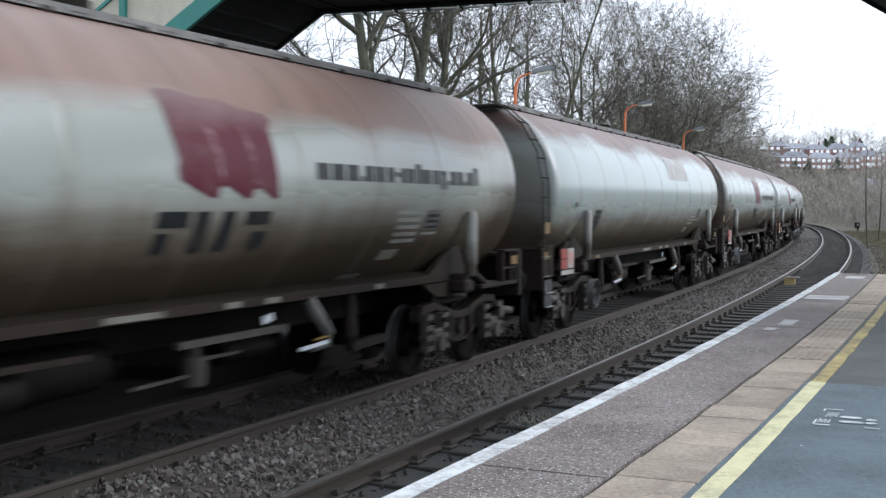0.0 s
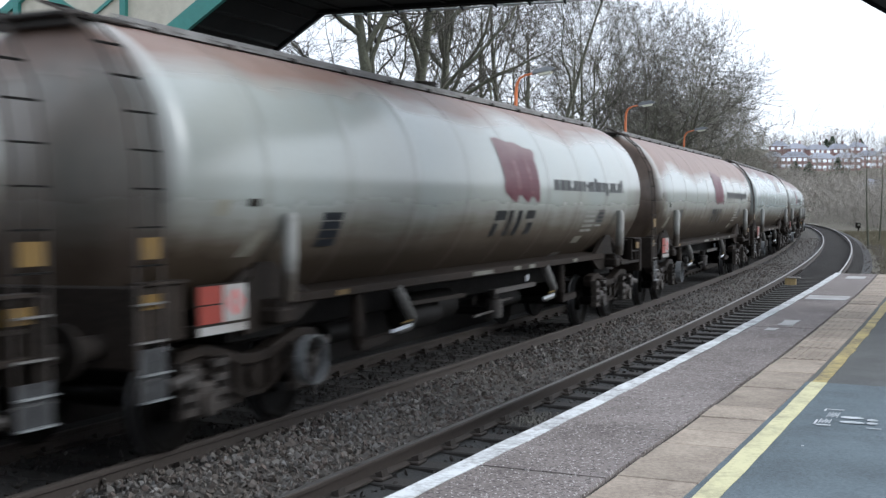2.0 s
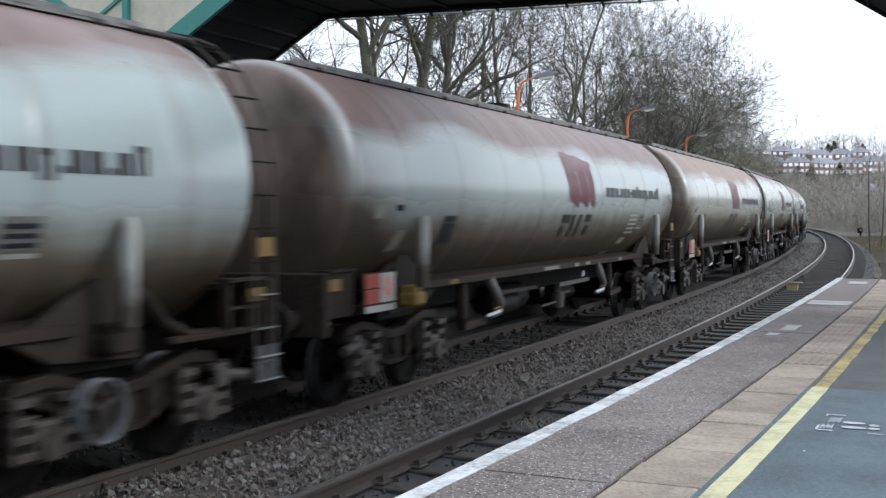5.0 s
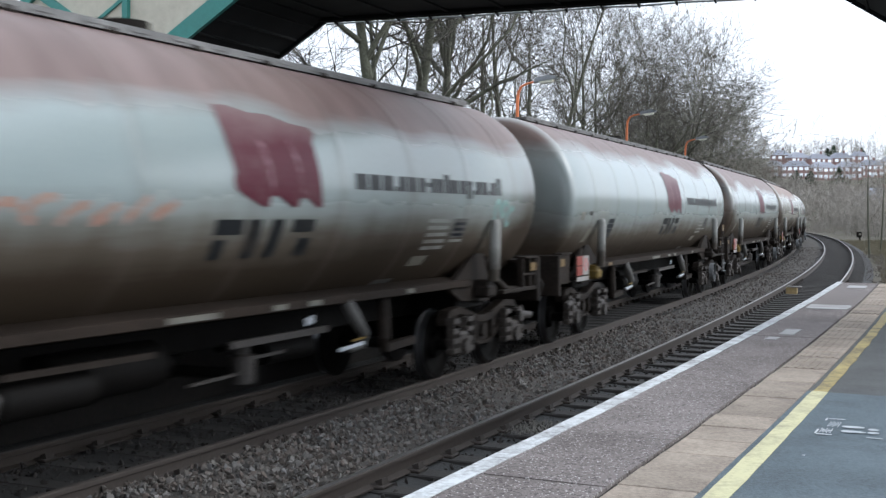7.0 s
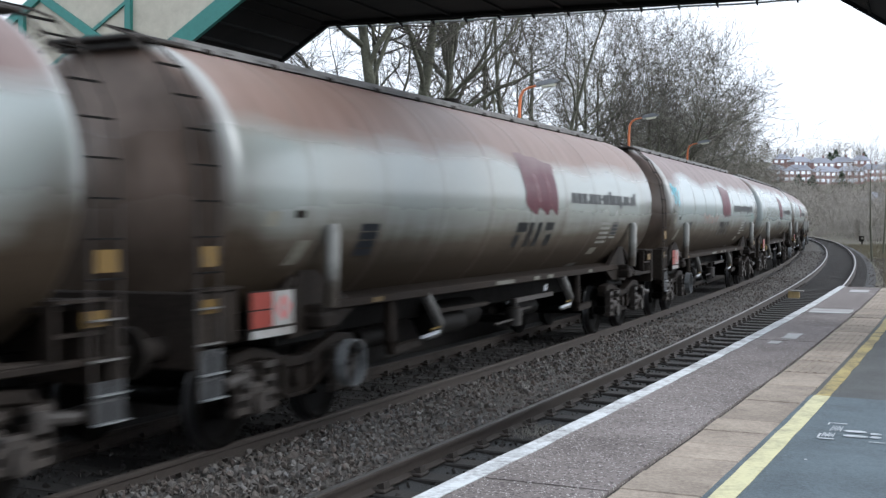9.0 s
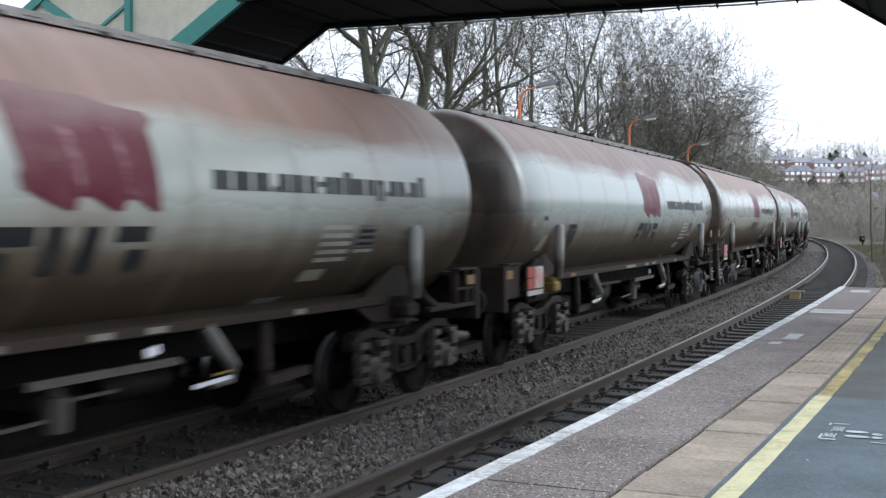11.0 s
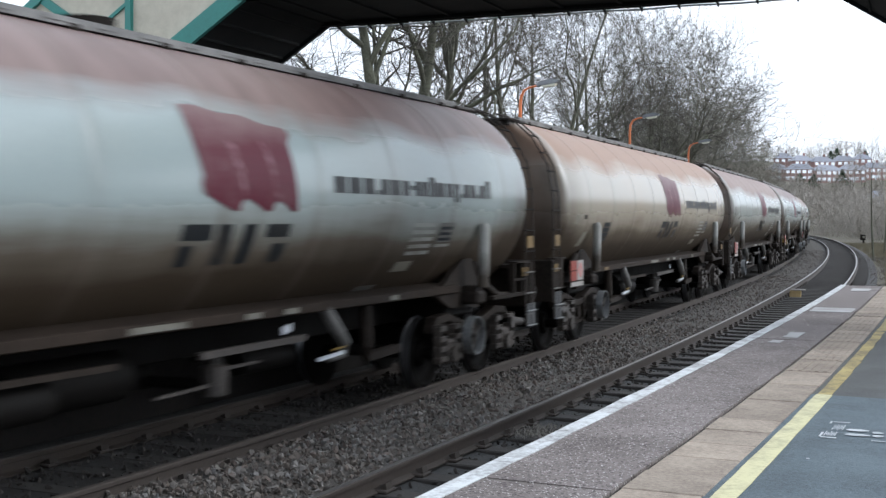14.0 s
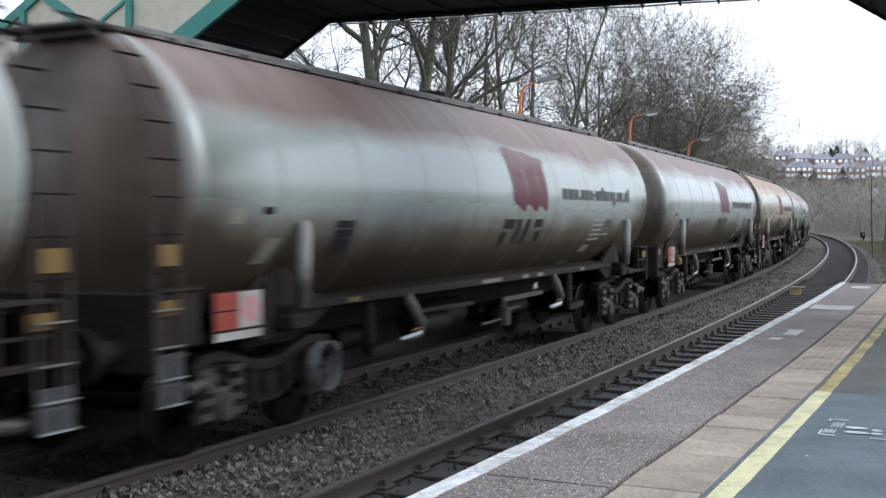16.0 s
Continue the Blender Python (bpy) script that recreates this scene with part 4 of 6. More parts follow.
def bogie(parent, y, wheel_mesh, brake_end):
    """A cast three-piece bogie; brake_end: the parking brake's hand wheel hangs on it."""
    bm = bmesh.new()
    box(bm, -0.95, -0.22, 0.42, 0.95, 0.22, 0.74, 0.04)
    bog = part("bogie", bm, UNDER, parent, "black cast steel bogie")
    bog.matrix_basis = pose(0, y, 0)
    for sx in (-1, 1):
        # swept side frame: a curved top flange, a recessed web and a deep belly with its own flange
        upper = [(-1.30, 0.80), (-1.22, 0.90), (-0.85, 0.93), (-0.52, 0.85), (-0.25, 0.785), (0.0, 0.765), (0.25, 0.785), (0.52, 0.85), (0.85, 0.93), (1.22, 0.90), (1.30, 0.80)]
        upper = [(q * 0.92, z) for q, z in upper]
        lower = [(0.92, 0.70), (0.62, 0.62), (0.40, 0.46), (0.18, 0.38), (-0.18, 0.38), (-0.40, 0.46), (-0.62, 0.62), (-0.92, 0.70)]
        bm = bmesh.new()
        prism(bm, upper + lower, 0, *sorted((sx * 0.97, sx * 1.045)))
        part("side_frame", bm, GRIME_LIGHT, bog, "dusty dark cast side frame")
        bm = bmesh.new()
        prism(bm, upper + [(q, z - 0.10) for q, z in upper[::-1]], 0, *sorted((sx * 0.93, sx * 1.10)))
        bmesh.ops.bevel(bm, geom=bm.edges[:], offset=0.012, segments=1, affect="EDGES")
        part("frame_flange", bm, GRIME_LIGHT, bog, "dusty brown upper flange")
        bm = bmesh.new()
        prism(bm, lower + [(q * 0.96, z + 0.04) for q, z in lower[::-1]], 0, *sorted((sx * 0.95, sx * 1.085)))
        part("frame_belly", bm, GRIME_LIGHT, bog)
        bm = bmesh.new()
        for q in (-0.30, 0.30):
            beam(bm, (sx * 1.07, q, 0.44), (sx * 1.07, q * 0.95, 0.80), 0.06, 0.07, up=(1, 0, 0))
        tube(bm, [(sx * 1.03, 0, 0.56), (sx * 1.10, 0, 0.56)], 0.09, 12)
        part("bolster_guide", bm, GRIME_LIGHT, bog)
        for wy in (-0.9, 0.9):
            bm = bmesh.new()
            x0, x1 = sorted((sx * 1.05, sx * 1.20))
            box(bm, x0, wy - 0.15, 0.33, x1, wy + 0.15, 0.62, 0.03)
            tube(bm, [(sx * 1.18, wy, WHEEL_R), (sx * 1.25, wy, WHEEL_R)], 0.10, 12)
            part("axle_box", bm, FRAME, bog)
            for e in (-0.20, 0.20):      # slotted spring housings astride the axle box
                bm = bmesh.new()
                x0, x1 = sorted((sx * 1.08, sx * 1.19))
                yc = wy + e * 1.15
                box(bm, x0, yc + (0.055 if e > 0 else -0.085), 0.34, x1, yc + (0.085 if e > 0 else -0.055), 0.82, 0.008)
                for k in range(4):
                    box(bm, x0, yc - 0.10, 0.36 + 0.125 * k, x1, yc + 0.10, 0.42 + 0.125 * k, 0.006)
                part("spring_housing", bm, FRAME, bog)
        bm = bmesh.new()
        y0 = -1.1 if y < 0 else 1.1
        tube(bm, [(sx * 1.18, y0, 0.70), (sx * 1.2, y0 + (-0.35 if y < 0 else 0.35), 0.66)], 0.055, 10)
        part("damper", bm, GRIME_PALE, bog, "dusty grey damper", True)
        bm = bmesh.new()
        x0, x1 = sorted((sx * 1.18, sx * 1.235))
        box(bm, x0, y0 - 0.08, 0.60, x1, y0 + 0.06, 0.76, 0.01)
        part("bracket", bm, GRIME_PALE, bog)
    if brake_end:
        for sx in (-1, 1):
            wy = 0.62 if y < 0 else -0.55
            c = Vector((sx * 1.34, wy if sx > 0 else -wy, 0.645))
            bm = bmesh.new()
            rings = [[bm.verts.new(c + Vector((sx * dx, r * math.cos(a), r * math.sin(a)))) for dx, r in ((-0.055, 0.24), (0.055, 0.24), (0.055, 0.226), (-0.055, 0.226))] for a in [2 * math.pi * k / 28 for k in range(28)]]
            for p, q in zip(rings, rings[1:] + rings[:1]):
                for k in range(4):
                    bm.faces.new((p[k], p[(k + 1) % 4], q[(k + 1) % 4], q[k]))
            bmesh.ops.recalc_face_normals(bm, faces=bm.faces)
            part("hand_wheel", bm, HOOP, bog, "pale metal parking brake wheel")
            bm = bmesh.new()
            for k in range(3):
                a = 2 * math.pi * k / 3 + 0.5
                beam(bm, c, c + Vector((0, 0.23 * math.cos(a), 0.23 * math.sin(a))), 0.025, 0.016, up=(1, 0, 0))
            tube(bm, [c + Vector((-sx * 0.2, 0, 0)), c + Vector((sx * 0.03, 0, 0))], 0.03, 8)
            part("wheel_spokes", bm, GRIME_PALE, bog)
    for wy in (-0.9, 0.9):
        w = new("wheelset", wheel_mesh)
        w.parent = bog
        w.matrix_basis = pose(0, wy, WHEEL_R)
        WHEELS.append(w)
    return bog


def ladder(parent, y_out, x, front):
    """Rungs up a wagon's end, bent over the shoulder of the dished end towards the top walkway."""
    sg = 1 if front else -1
    line = [(x, 0.60), (x, 2.45), (x * 0.93, 2.95), (x * 0.74, 3.37), (x * 0.48, 3.66), (x * 0.25, 3.77)]
    bm = bmesh.new()
    for w in (-0.16, 0.16):
        tube(bm, [(px, sg * (y_out + w * 1.0), pz) for px, pz in line], 0.013, 6)
    ob = part("ladder", bm, ENDDUST, parent, "dusty brown access ladder")
    dense = []
    for (ax, az), (bx, bz) in zip(line, line[1:]):
        n = max(1, int(math.hypot(bx - ax, bz - az) / 0.05))
        dense += [(ax + (bx - ax) * k / n, az + (bz - az) * k / n) for k in range(n)]
    for px, pz in dense[3::6]:
        bm = bmesh.new()
        beam(bm, (px, sg * (y_out - 0.17), pz), (px, sg * (y_out + 0.17), pz), 0.045, 0.014)
        part("rung", bm, GREYPAINT if pz < 1.6 else UNDER, ob)
    s = 0.012 * (1 if x > 0 else -1)
    bm = bmesh.new()
    x0, x1 = sorted((x + s, x + s * 1.6))
    box(bm, x0, sg * y_out - 0.12, 1.70, x1, sg * y_out + 0.12, 1.87)
    part("warning_plate", bm, YELLOWV, ob, "faded orange-yellow warning plate")
    bm = bmesh.new()
    x0, x1 = sorted((x + s, x + s * 2))
    for k in (-1, 1):
        box(bm, x0, sg * y_out + k * 0.09 - 0.07, 0.58, x1, sg * y_out + k * 0.09 + 0.07, 0.90 if front else 1.0)
    part("step_plate", bm, STEPPLATE, ob, "grey foot step plate")
    for z in (0.59, 0.80):
        bm = bmesh.new()
        beam(bm, (x + s * 3, sg * y_out - 0.17, z), (x + s * 3, sg * y_out + 0.17, z), 0.05, 0.013)
        part("step_edge", bm, GALV, ob, "worn bright step edge")
    return ob


def build_wagon(name, label, front_ladder, logo=True, extra=None):
    """One bogie tank wagon with all its parts, its leading end towards +y."""
    t = thing(name, pose(0, 0, 0), label, "wagon", "tank wagons of the train")
    tank = new("tank", TANK_MESH)
    tank.parent = t
    tank.matrix_basis = pose(0, 0, TC)
    # markings on both flanks; turned half about so each flank reads alike
    side = 1
    if logo:
        # a maroon emblem whose foot parts into three slanting claws, with thin pale scratches between them
        top = [(-0.25, 34.0), (-0.02, 35.0), (0.30, 32.6), (0.62, 33.0), (0.95, 30.0), (1.30, 29.0), (1.36, 26.5), (1.27, 22.0), (1.31, 12.0)]
        foot = [(1.38, -5.2), (1.30, -6.0), (1.16, -3.4), (1.06, -1.6), (0.97, -2.4), (0.93, -5.6), (0.84, -5.8), (0.68, -3.2), (0.53, -1.0), (0.45, -2.0), (0.42, -5.8), (0.32, -5.6), (0.12, -3.0), (-0.11, 0.4), (-0.15, 4.0), (-0.12, 7.0), (-0.19, 16.0), (-0.23, 26.0)]
        decal("maroon_emblem", top + foot, MAROON, tank, side, "maroon emblem shape")
        for y, hi in ((0.27, 21.0), (0.79, 22.0)):
            decal("pale_scratch", [(y, hi), (y + 0.11, hi - 1.5), (y + 0.20, 9.0), (y + 0.23, -0.5), (y + 0.19, 0.5), (y + 0.12, 9.5)], SCRATCH, tank, side, "pale line in the emblem", lift=0.009)
        for seg in (((0, 7.5), (0, 12), (0.54, 12), (0.54, 7.5)), ((0.02, 0), (0.02, 6), (0.26, 6), (0.26, 0)), ((0.66, 0), (0.64, 12), (0.90, 12), (0.94, 0)), ((1.12, 0), (1.14, 12), (1.38, 12), (1.36, 0)),
                    ((1.60, 8), (1.60, 12), (2.10, 12), (2.10, 8)), ((1.80, 0), (1.80, 6), (2.10, 6), (2.10, 0))):
            decal("black_mark", [(-0.34 + a * 0.78, -26.5 + b * 1.32) for a, b in seg], BLACKV, tank, side, "black block mark")
        y = 2.05
        for i, wdt in enumerate((0.26, 0.26, 0.26, 0.07, 0.18, 0.26, 0.17, 0.11, 0.14, 0.18, 0.07, 0.07, 0.26, 0.18, 0.19, 0.07, 0.17, 0.18, 0.07, 0.18, 0.16)):
            low, high = (2.6, 4.8) if i in (3, 15, 18) else (5.4, 7.6) if i == 7 else (0.2, 9.8) if i == 14 else (2.6, 12.4) if i in (10, 11, 20) else (2.6, 9.8)
            if wdt < 0.12:
                mark = [(y, low), (y + wdt, low), (y + wdt, high), (y, high)]
            else:           # two strokes joined by a thin bar
                mark = [(y, low), (y + wdt * 0.36, low), (y + wdt * 0.36, high - 2.2), (y + wdt * 0.60, high - 2.2), (y + wdt * 0.60, low), (y + wdt * 0.96, low), (y + wdt * 0.96, high), (y, high)]
            decal("lettering_bar", mark, LETTER, tank, side, step=9)
            y += wdt * 1.17
    # data panels
    for k in range(5):
        decal("data_panel", [(3.92 + 0.006 * k, -12.6 - 3.7 * k), (4.52 + 0.006 * k, -12.6 - 3.7 * k), (4.53 + 0.006 * k, -10.6 - 3.7 * k), (3.93 + 0.006 * k, -10.6 - 3.7 * k)], DATAV, tank, side, step=9)
    decal("data_panel", [(3.84, -37), (4.24, -37), (4.27, -31), (3.87, -31)], WHITEV, tank, side, "cream data panel")
    decal("inspection_panel", [(4.66, -21), (5.06, -21), (5.06, -10.5), (4.66, -10.5)], GREYPAINT, tank, side, step=9)
    for k in range(3):
        decal("inspection_line", [(4.69, -14.2 - 3.0 * k), (5.03, -14.2 - 3.0 * k), (5.03, -12.6 - 3.0 * k), (4.69, -12.6 - 3.0 * k)], NUMBERV, tank, side, step=9, lift=0.009)
    decal("inspection_foot", [(4.66, -23.6), (5.06, -23.6), (5.06, -22.0), (4.66, -22.0)], DATAV, tank, side, step=9)
    decal("sill_notice", [(3.3, -49), (3.75, -49), (3.80, -45), (3.35, -45)], GREYPAINT, tank, side, step=9)
    for k in range(4):
        decal("number_panel", [(-5.10, -14.4 - 4.0 * k), (-4.70, -14.4 - 4.0 * k), (-4.70, -11.0 - 4.0 * k), (-5.10, -11.0 - 4.0 * k)], NUMBERV, tank, side, step=9)
    decal("small_plate", [(-6.50, -8.5), (-6.32, -8.5), (-6.32, -5.5), (-6.50, -5.5)], GRIME_LIGHT, tank, side, step=9)
    decal("notice", [(-6.46, -29), (-6.22, -29), (-6.10, -18), (-6.34, -18)], WHITEV, tank, side, "grimy white notice")
    decal("notice", [(-7.02, -12), (-6.80, -12), (-6.76, -6), (-6.98, -6)], WHITEV, tank, side, "grimy white notice")
    if extra:
        extra(tank)
    # saddles and upright straps at the bogies
    for y in (-5.85, 5.85):
        for sx in (-1, 1):
            bm = bmesh.new()
            tube(bm, [(sx * 1.325, y, 1.24), (sx * 1.345, y, 1.45), (sx * 1.36, y, 1.99), (sx * 1.35, y, 2.05)], [0.075, 0.072, 0.070, 0.05], 12)
            part("upright_post", bm, POSTGREY, t, "pale grey upright post beside the shell", True)
            bm = bmesh.new()
            sd = 1 if y > 0 else -1
            pl = [(y - 0.55 * sd, 1.0), (y - 0.95 * sd, 1.18), (y - 0.10 * sd, 1.60), (y + 0.20 * sd, 1.60), (y + 0.40 * sd, 1.22), (y + 0.40 * sd, 0.95)]
            x0, x1 = sorted((sx * 1.02, sx * 1.10))
            prism(bm, pl, 0, x0, x1)
            part("saddle_plate", bm, GRIME_LIGHT, t, "dusty brown saddle plate")
            bm = bmesh.new()
            tube(bm, [(sx * 1.06, y + sd * 0.30, 1.52), (sx * 1.07, y + sd * 0.52, 1.40), (sx * 1.08, y + sd * 0.72, 1.20), (sx * 1.09, y + sd * 1.05, 1.06), (sx * 1.10, y + sd * 1.5, 1.04)], 0.055, 8)
            part("curved_gusset", bm, GRIME_LIGHT, t, "", True)
            bm = bmesh.new()
            x0, x1 = sorted((sx * 1.09, sx * 1.32))
            box(bm, x0, y - 0.15, 1.02, x1, y + 0.15, 1.18, 0.03)
            box(bm, x0, y - 0.11, 1.16, x1 if sx < 0 else x1 - 0.04, y + 0.11, 1.26, 0.02)
            part("lashing_block", bm, DUSTY_YELLOW if (front_ladder and y < 0) else GRIME_LIGHT, t)
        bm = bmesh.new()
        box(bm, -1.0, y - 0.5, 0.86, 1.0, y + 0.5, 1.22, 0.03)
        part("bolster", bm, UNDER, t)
    # side sills between the saddles
    for sx in (-1, 1):
        bm = bmesh.new()
        prism(bm, [(sx * 0.70, 1.32), (sx * 1.14, 1.275), (sx * 1.155, 1.265), (sx * 1.155, 1.19), (sx * 1.135, 1.178), (sx * 0.70, 1.178)], 1, -5.5, 5.5)
        part("side_sill", bm, SILL, t, "dusty sill along the tank's foot")
        for k, (y0, y1, mt) in enumerate(((-0.85, -0.1, SILLMARK), (0.75, 1.0, SILLMARK), (1.4, 1.65, SILLMARK), (3.6, 3.8, SILLMARK), (-4.6, -4.35, YELLOWV))):
            bm = bmesh.new()
            x0, x1 = sorted((sx * 1.152, sx * 1.160))
            box(bm, x0, y0 * sx, 1.20, x1, y1 * sx, 1.252) if sx > 0 else box(bm, x0, -y1, 1.20, x1, -y0, 1.252)
            part("sill_marking", bm, mt, t)
    # top walkway with its raised edges
    bm = bmesh.new()
    box(bm, -0.40, -7.1, TC + TR - 0.02, 0.40, 7.1, TC + TR + 0.012)
    walk_part = part("walkway", bm, WALKWAY, t, "dark grating walkway along the crown")
    for sx in (-1, 1):
        bm = bmesh.new()
        beam(bm, (sx * 0.41, -7.12, TC + TR - 0.01), (sx * 0.41, 7.12, TC + TR - 0.01), 0.03, 0.075)
        for q in range(24):       # slots along the kerb
            beam(bm, (sx * 0.428, -6.95 + q * 0.6, TC + TR - 0.005), (sx * 0.428, -6.70 + q * 0.6, TC + TR - 0.005), 0.012, 0.03)
        part("walkway_kerb", bm, WALKWAY, walk_part)
    for k in range(12):
        bm = bmesh.new()
        y = -6.6 + k * 1.2
        prism(bm, [(-0.46, TC + TR - 0.12), (0.46, TC + TR - 0.12), (0.44, TC + TR - 0.02), (-0.44, TC + TR - 0.02)], 1, y - 0.05, y + 0.05)
        part("walkway_bearer", bm, GRIME_LIGHT, walk_part)
    sg = 1 if front_ladder else -1
    bm = bmesh.new()
    y0, y1 = sorted((sg * 7.0, sg * 7.80))
    box(bm, -0.50, y0, TC + TR - 0.075, 0.50, y1, TC + TR - 0.03, 0.012)
    box(bm, -0.44, y0 + 0.1, TC + TR - 0.14, 0.44, y0 + 0.2, TC + TR - 0.07, 0.01)
    part("end_landing", bm, GRIME_PALE, t, "dark landing at the ladder's head")
    bm = bmesh.new()
    tube(bm, [(0, 0, TC + TR + 0.03), (0, 0, TC + TR + 0.14)], 0.28, 20)
    part("manlid", bm, GRIME, t, "round filling lid")
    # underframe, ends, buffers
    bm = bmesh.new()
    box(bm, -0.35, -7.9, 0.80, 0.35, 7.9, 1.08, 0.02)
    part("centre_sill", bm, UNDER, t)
    for sg in (-1, 1):
        bm = bmesh.new()
        box(bm, -1.22, sg * 7.92 - 0.06, 0.84, 1.22, sg * 7.92 + 0.06, 1.49, 0.015)
        part("headstock", bm, GRIME_LIGHT, t, "dusty brown headstock")
        bm = bmesh.new()
        y0, y1 = sorted((sg * 7.30, sg * 7.86))
        for sx in (-1, 1):
            x0, x1 = sorted((sx * 1.10, sx * 1.20))
            if sg < 0:      # closed cheek at the trailing end, open frame at the leading one
                box(bm, x0, y0, 1.02, x1, y1, 1.49, 0.01)
            else:
                for e in (y0, y1 - 0.07, y0 + 0.30):
                    box(bm, x0, e, 1.06, x1, e + 0.05, 1.49, 0.006)
                box(bm, x0, y0 - 0.75, 1.02, x1, y1, 1.075, 0.008)
                box(bm, x0, y0 + 0.04, 1.24, x1, y1 - 0.02, 1.27, 0.006)
        box(bm, -1.1, y0, 1.43, 1.1, y1, 1.47)
        for sx in (-1, 1):
            x0, x1 = sorted((sx * 1.08, sx * 1.24))
            box(bm, x0, y0, 1.49, x1, y1, 1.515)
        part("end_platform", bm, GRIME_LIGHT, t, "dusty brown end platform")
        for sx in (-1, 1):
            bm = bmesh.new()
            x0, x1 = sorted((sx * 1.201, sx * 1.208))
            y0, y1 = sorted((sg * 7.60, sg * 7.84))
            box(bm, x0, y0, 1.30, x1, y1, 1.42)
            part("yellow_plate", bm, YELLOWV, t, "small yellow plate")
            bm = bmesh.new()
            tube(bm, [(sx * 0.88, sg * 7.95, 1.02), (sx * 0.88, sg * 8.28, 1.02)], 0.10, 12)
            tube(bm, [(sx * 0.88, sg * 8.26, 1.02), (sx * 0.88, sg * 8.40, 1.02)], 0.075, 12)
            tube(bm, [(sx * 0.88, sg * 8.40, 1.02), (sx * 0.88, sg * 8.43, 1.02)], 0.22, 16)
            part("buffer", bm, GRIME, t, "grimy round buffer", True)
            # hazard board beside each bogie, angled sole plate
            if (sg < 0) == (sx > 0):
                bx = sx * 1.30
                bm = bmesh.new()
                x0, x1 = sorted((bx - sx * 0.02, bx))
                y0 = -7.26 if sx > 0 else 6.5
                box(bm, x0, y0, 1.03, x1, y0 + 0.75, 1.46)
                board = part("hazard_board", bm, GRIME_LIGHT, t, "orange and white hazard board")
                for k in range(2):
                    for j in range(2):
                        bm = bmesh.new()
                        x0, x1 = sorted((bx, bx + sx * 0.005))
                        if k == 0:
                            box(bm, x0, y0 + 0.02, 1.13 + 0.165 * j, x1, y0 + 0.36, 1.28 + 0.165 * j)
                            part("orange_panel", bm, ORANGEV, board)
                bm = bmesh.new()
                x0, x1 = sorted((bx, bx + sx * 0.005))
                box(bm, x0, y0 + 0.38, 1.13, x1, y0 + 0.73, 1.445)
                part("white_panel", bm, BOARDWHITE, board)
                bm = bmesh.new()
                box(bm, x0, y0 + 0.02, 1.035, x1, y0 + 0.73, 1.105)
                part("foot_strip", bm, BOARDWHITE, board)
                for j in range(2):
                    bm = bmesh.new()
                    x0, x1 = sorted((bx + sx * 0.005, bx + sx * 0.009))
                    prism(bm, [(y0 + 0.555 - 0.13 + 0.06 * j, 1.29), (y0 + 0.555, 1.29 - 0.12 + 0.05 * j), (y0 + 0.555 + 0.13 - 0.06 * j, 1.29), (y0 + 0.555, 1.29 + 0.12 - 0.05 * j)], 0, x0 + sx * 0.003 * j, x1 + sx * 0.003 * j)
                    part("diamond", bm, BOARDWHITE if j else REDV, board)
                for e in (0.08, 0.62):
                    bm = bmesh.new()
                    xx0, xx1 = sorted((sx * 1.1, bx - sx * 0.02))
                    box(bm, xx0, y0 + e, 1.05, xx1, y0 + e + 0.05, 1.11)
                    part("board_arm", bm, GRIME, board)
        bm = bmesh.new()
        tube(bm, [(0, sg * 7.95, 0.96), (0, sg * 8.25, 0.94), (0, sg * 8.5, 0.90)], 0.05, 8)
        part("coupling", bm, UNDER, t, "screw coupling")
        bm = bmesh.new()
        tube(bm, [(0.3, sg * 7.95, 0.85), (0.32, sg * 8.2, 0.55), (0.2, sg * 8.45, 0.5)], 0.025, 6)
        part("brake_hose", bm, UNDER, t)
    sg = 1 if front_ladder else -1
    for x in (1.24, -1.24):
        ladder(t, 7.80, x, front_ladder)
    # brake gear, reservoirs and pipes beneath
    for sx in (-1, 1):
        for y, post in ((-3.10 * sx, -3.95 * sx), (2.24 * sx, 3.22 * sx)):
            bm = bmesh.new()
            tube(bm, [(sx * 1.10, y, 1.20), (sx * 1.13, y + 0.14 * sx, 1.02), (sx * 1.14, y + 0.34 * sx, 0.82), (sx * 1.10, y + 0.36 * sx, 0.70), (sx * 1.04, y + 0.16 * sx, 0.66)], [0.065, 0.07, 0.06, 0.05, 0.035], 10)
            lever = part("brake_lever", bm, GREYPAINT, t, "pale grey slanting brake lever", True)
            bm = bmesh.new()
            beam(bm, (sx * 1.17, y + 0.26 * sx, 0.735), (sx * 1.17, y - 0.26 * sx, 0.705), 0.025, 0.035)
            part("lever_handle", bm, BRIGHT, lever, "bright metal handle")
            bm = bmesh.new()
            beam(bm, (sx * 1.165, y + 0.30 * sx, 0.79), (sx * 1.165, y + 0.02 * sx, 0.775), 0.02, 0.02)
            part("handle_grip", bm, DUSTY_YELLOW, lever)
            bm = bmesh.new()
            tube(bm, [(sx * 1.04, post, 1.20), (sx * 1.05, post, 0.72), (sx * 1.02, post + 0.04 * sx, 0.60)], [0.07, 0.075, 0.06], 12)
            beam(bm, (sx * 1.04, post, 0.60), (sx * 1.04, post + 0.75 * sx, 0.63), 0.10, 0.09)
            part("hanger", bm, GRIME_LIGHT, t, "dusty grey hanger post")
            bm = bmesh.new()
            tube(bm, [(sx * 0.55, y - 0.8, 0.70), (sx * 0.55, y + 0.1, 0.70)], 0.12, 14)
            part("brake_cylinder", bm, UNDER, t, smooth=True)
        # a brownish reservoir, coloured near-black for the shade under the wagon
        bm = bmesh.new()
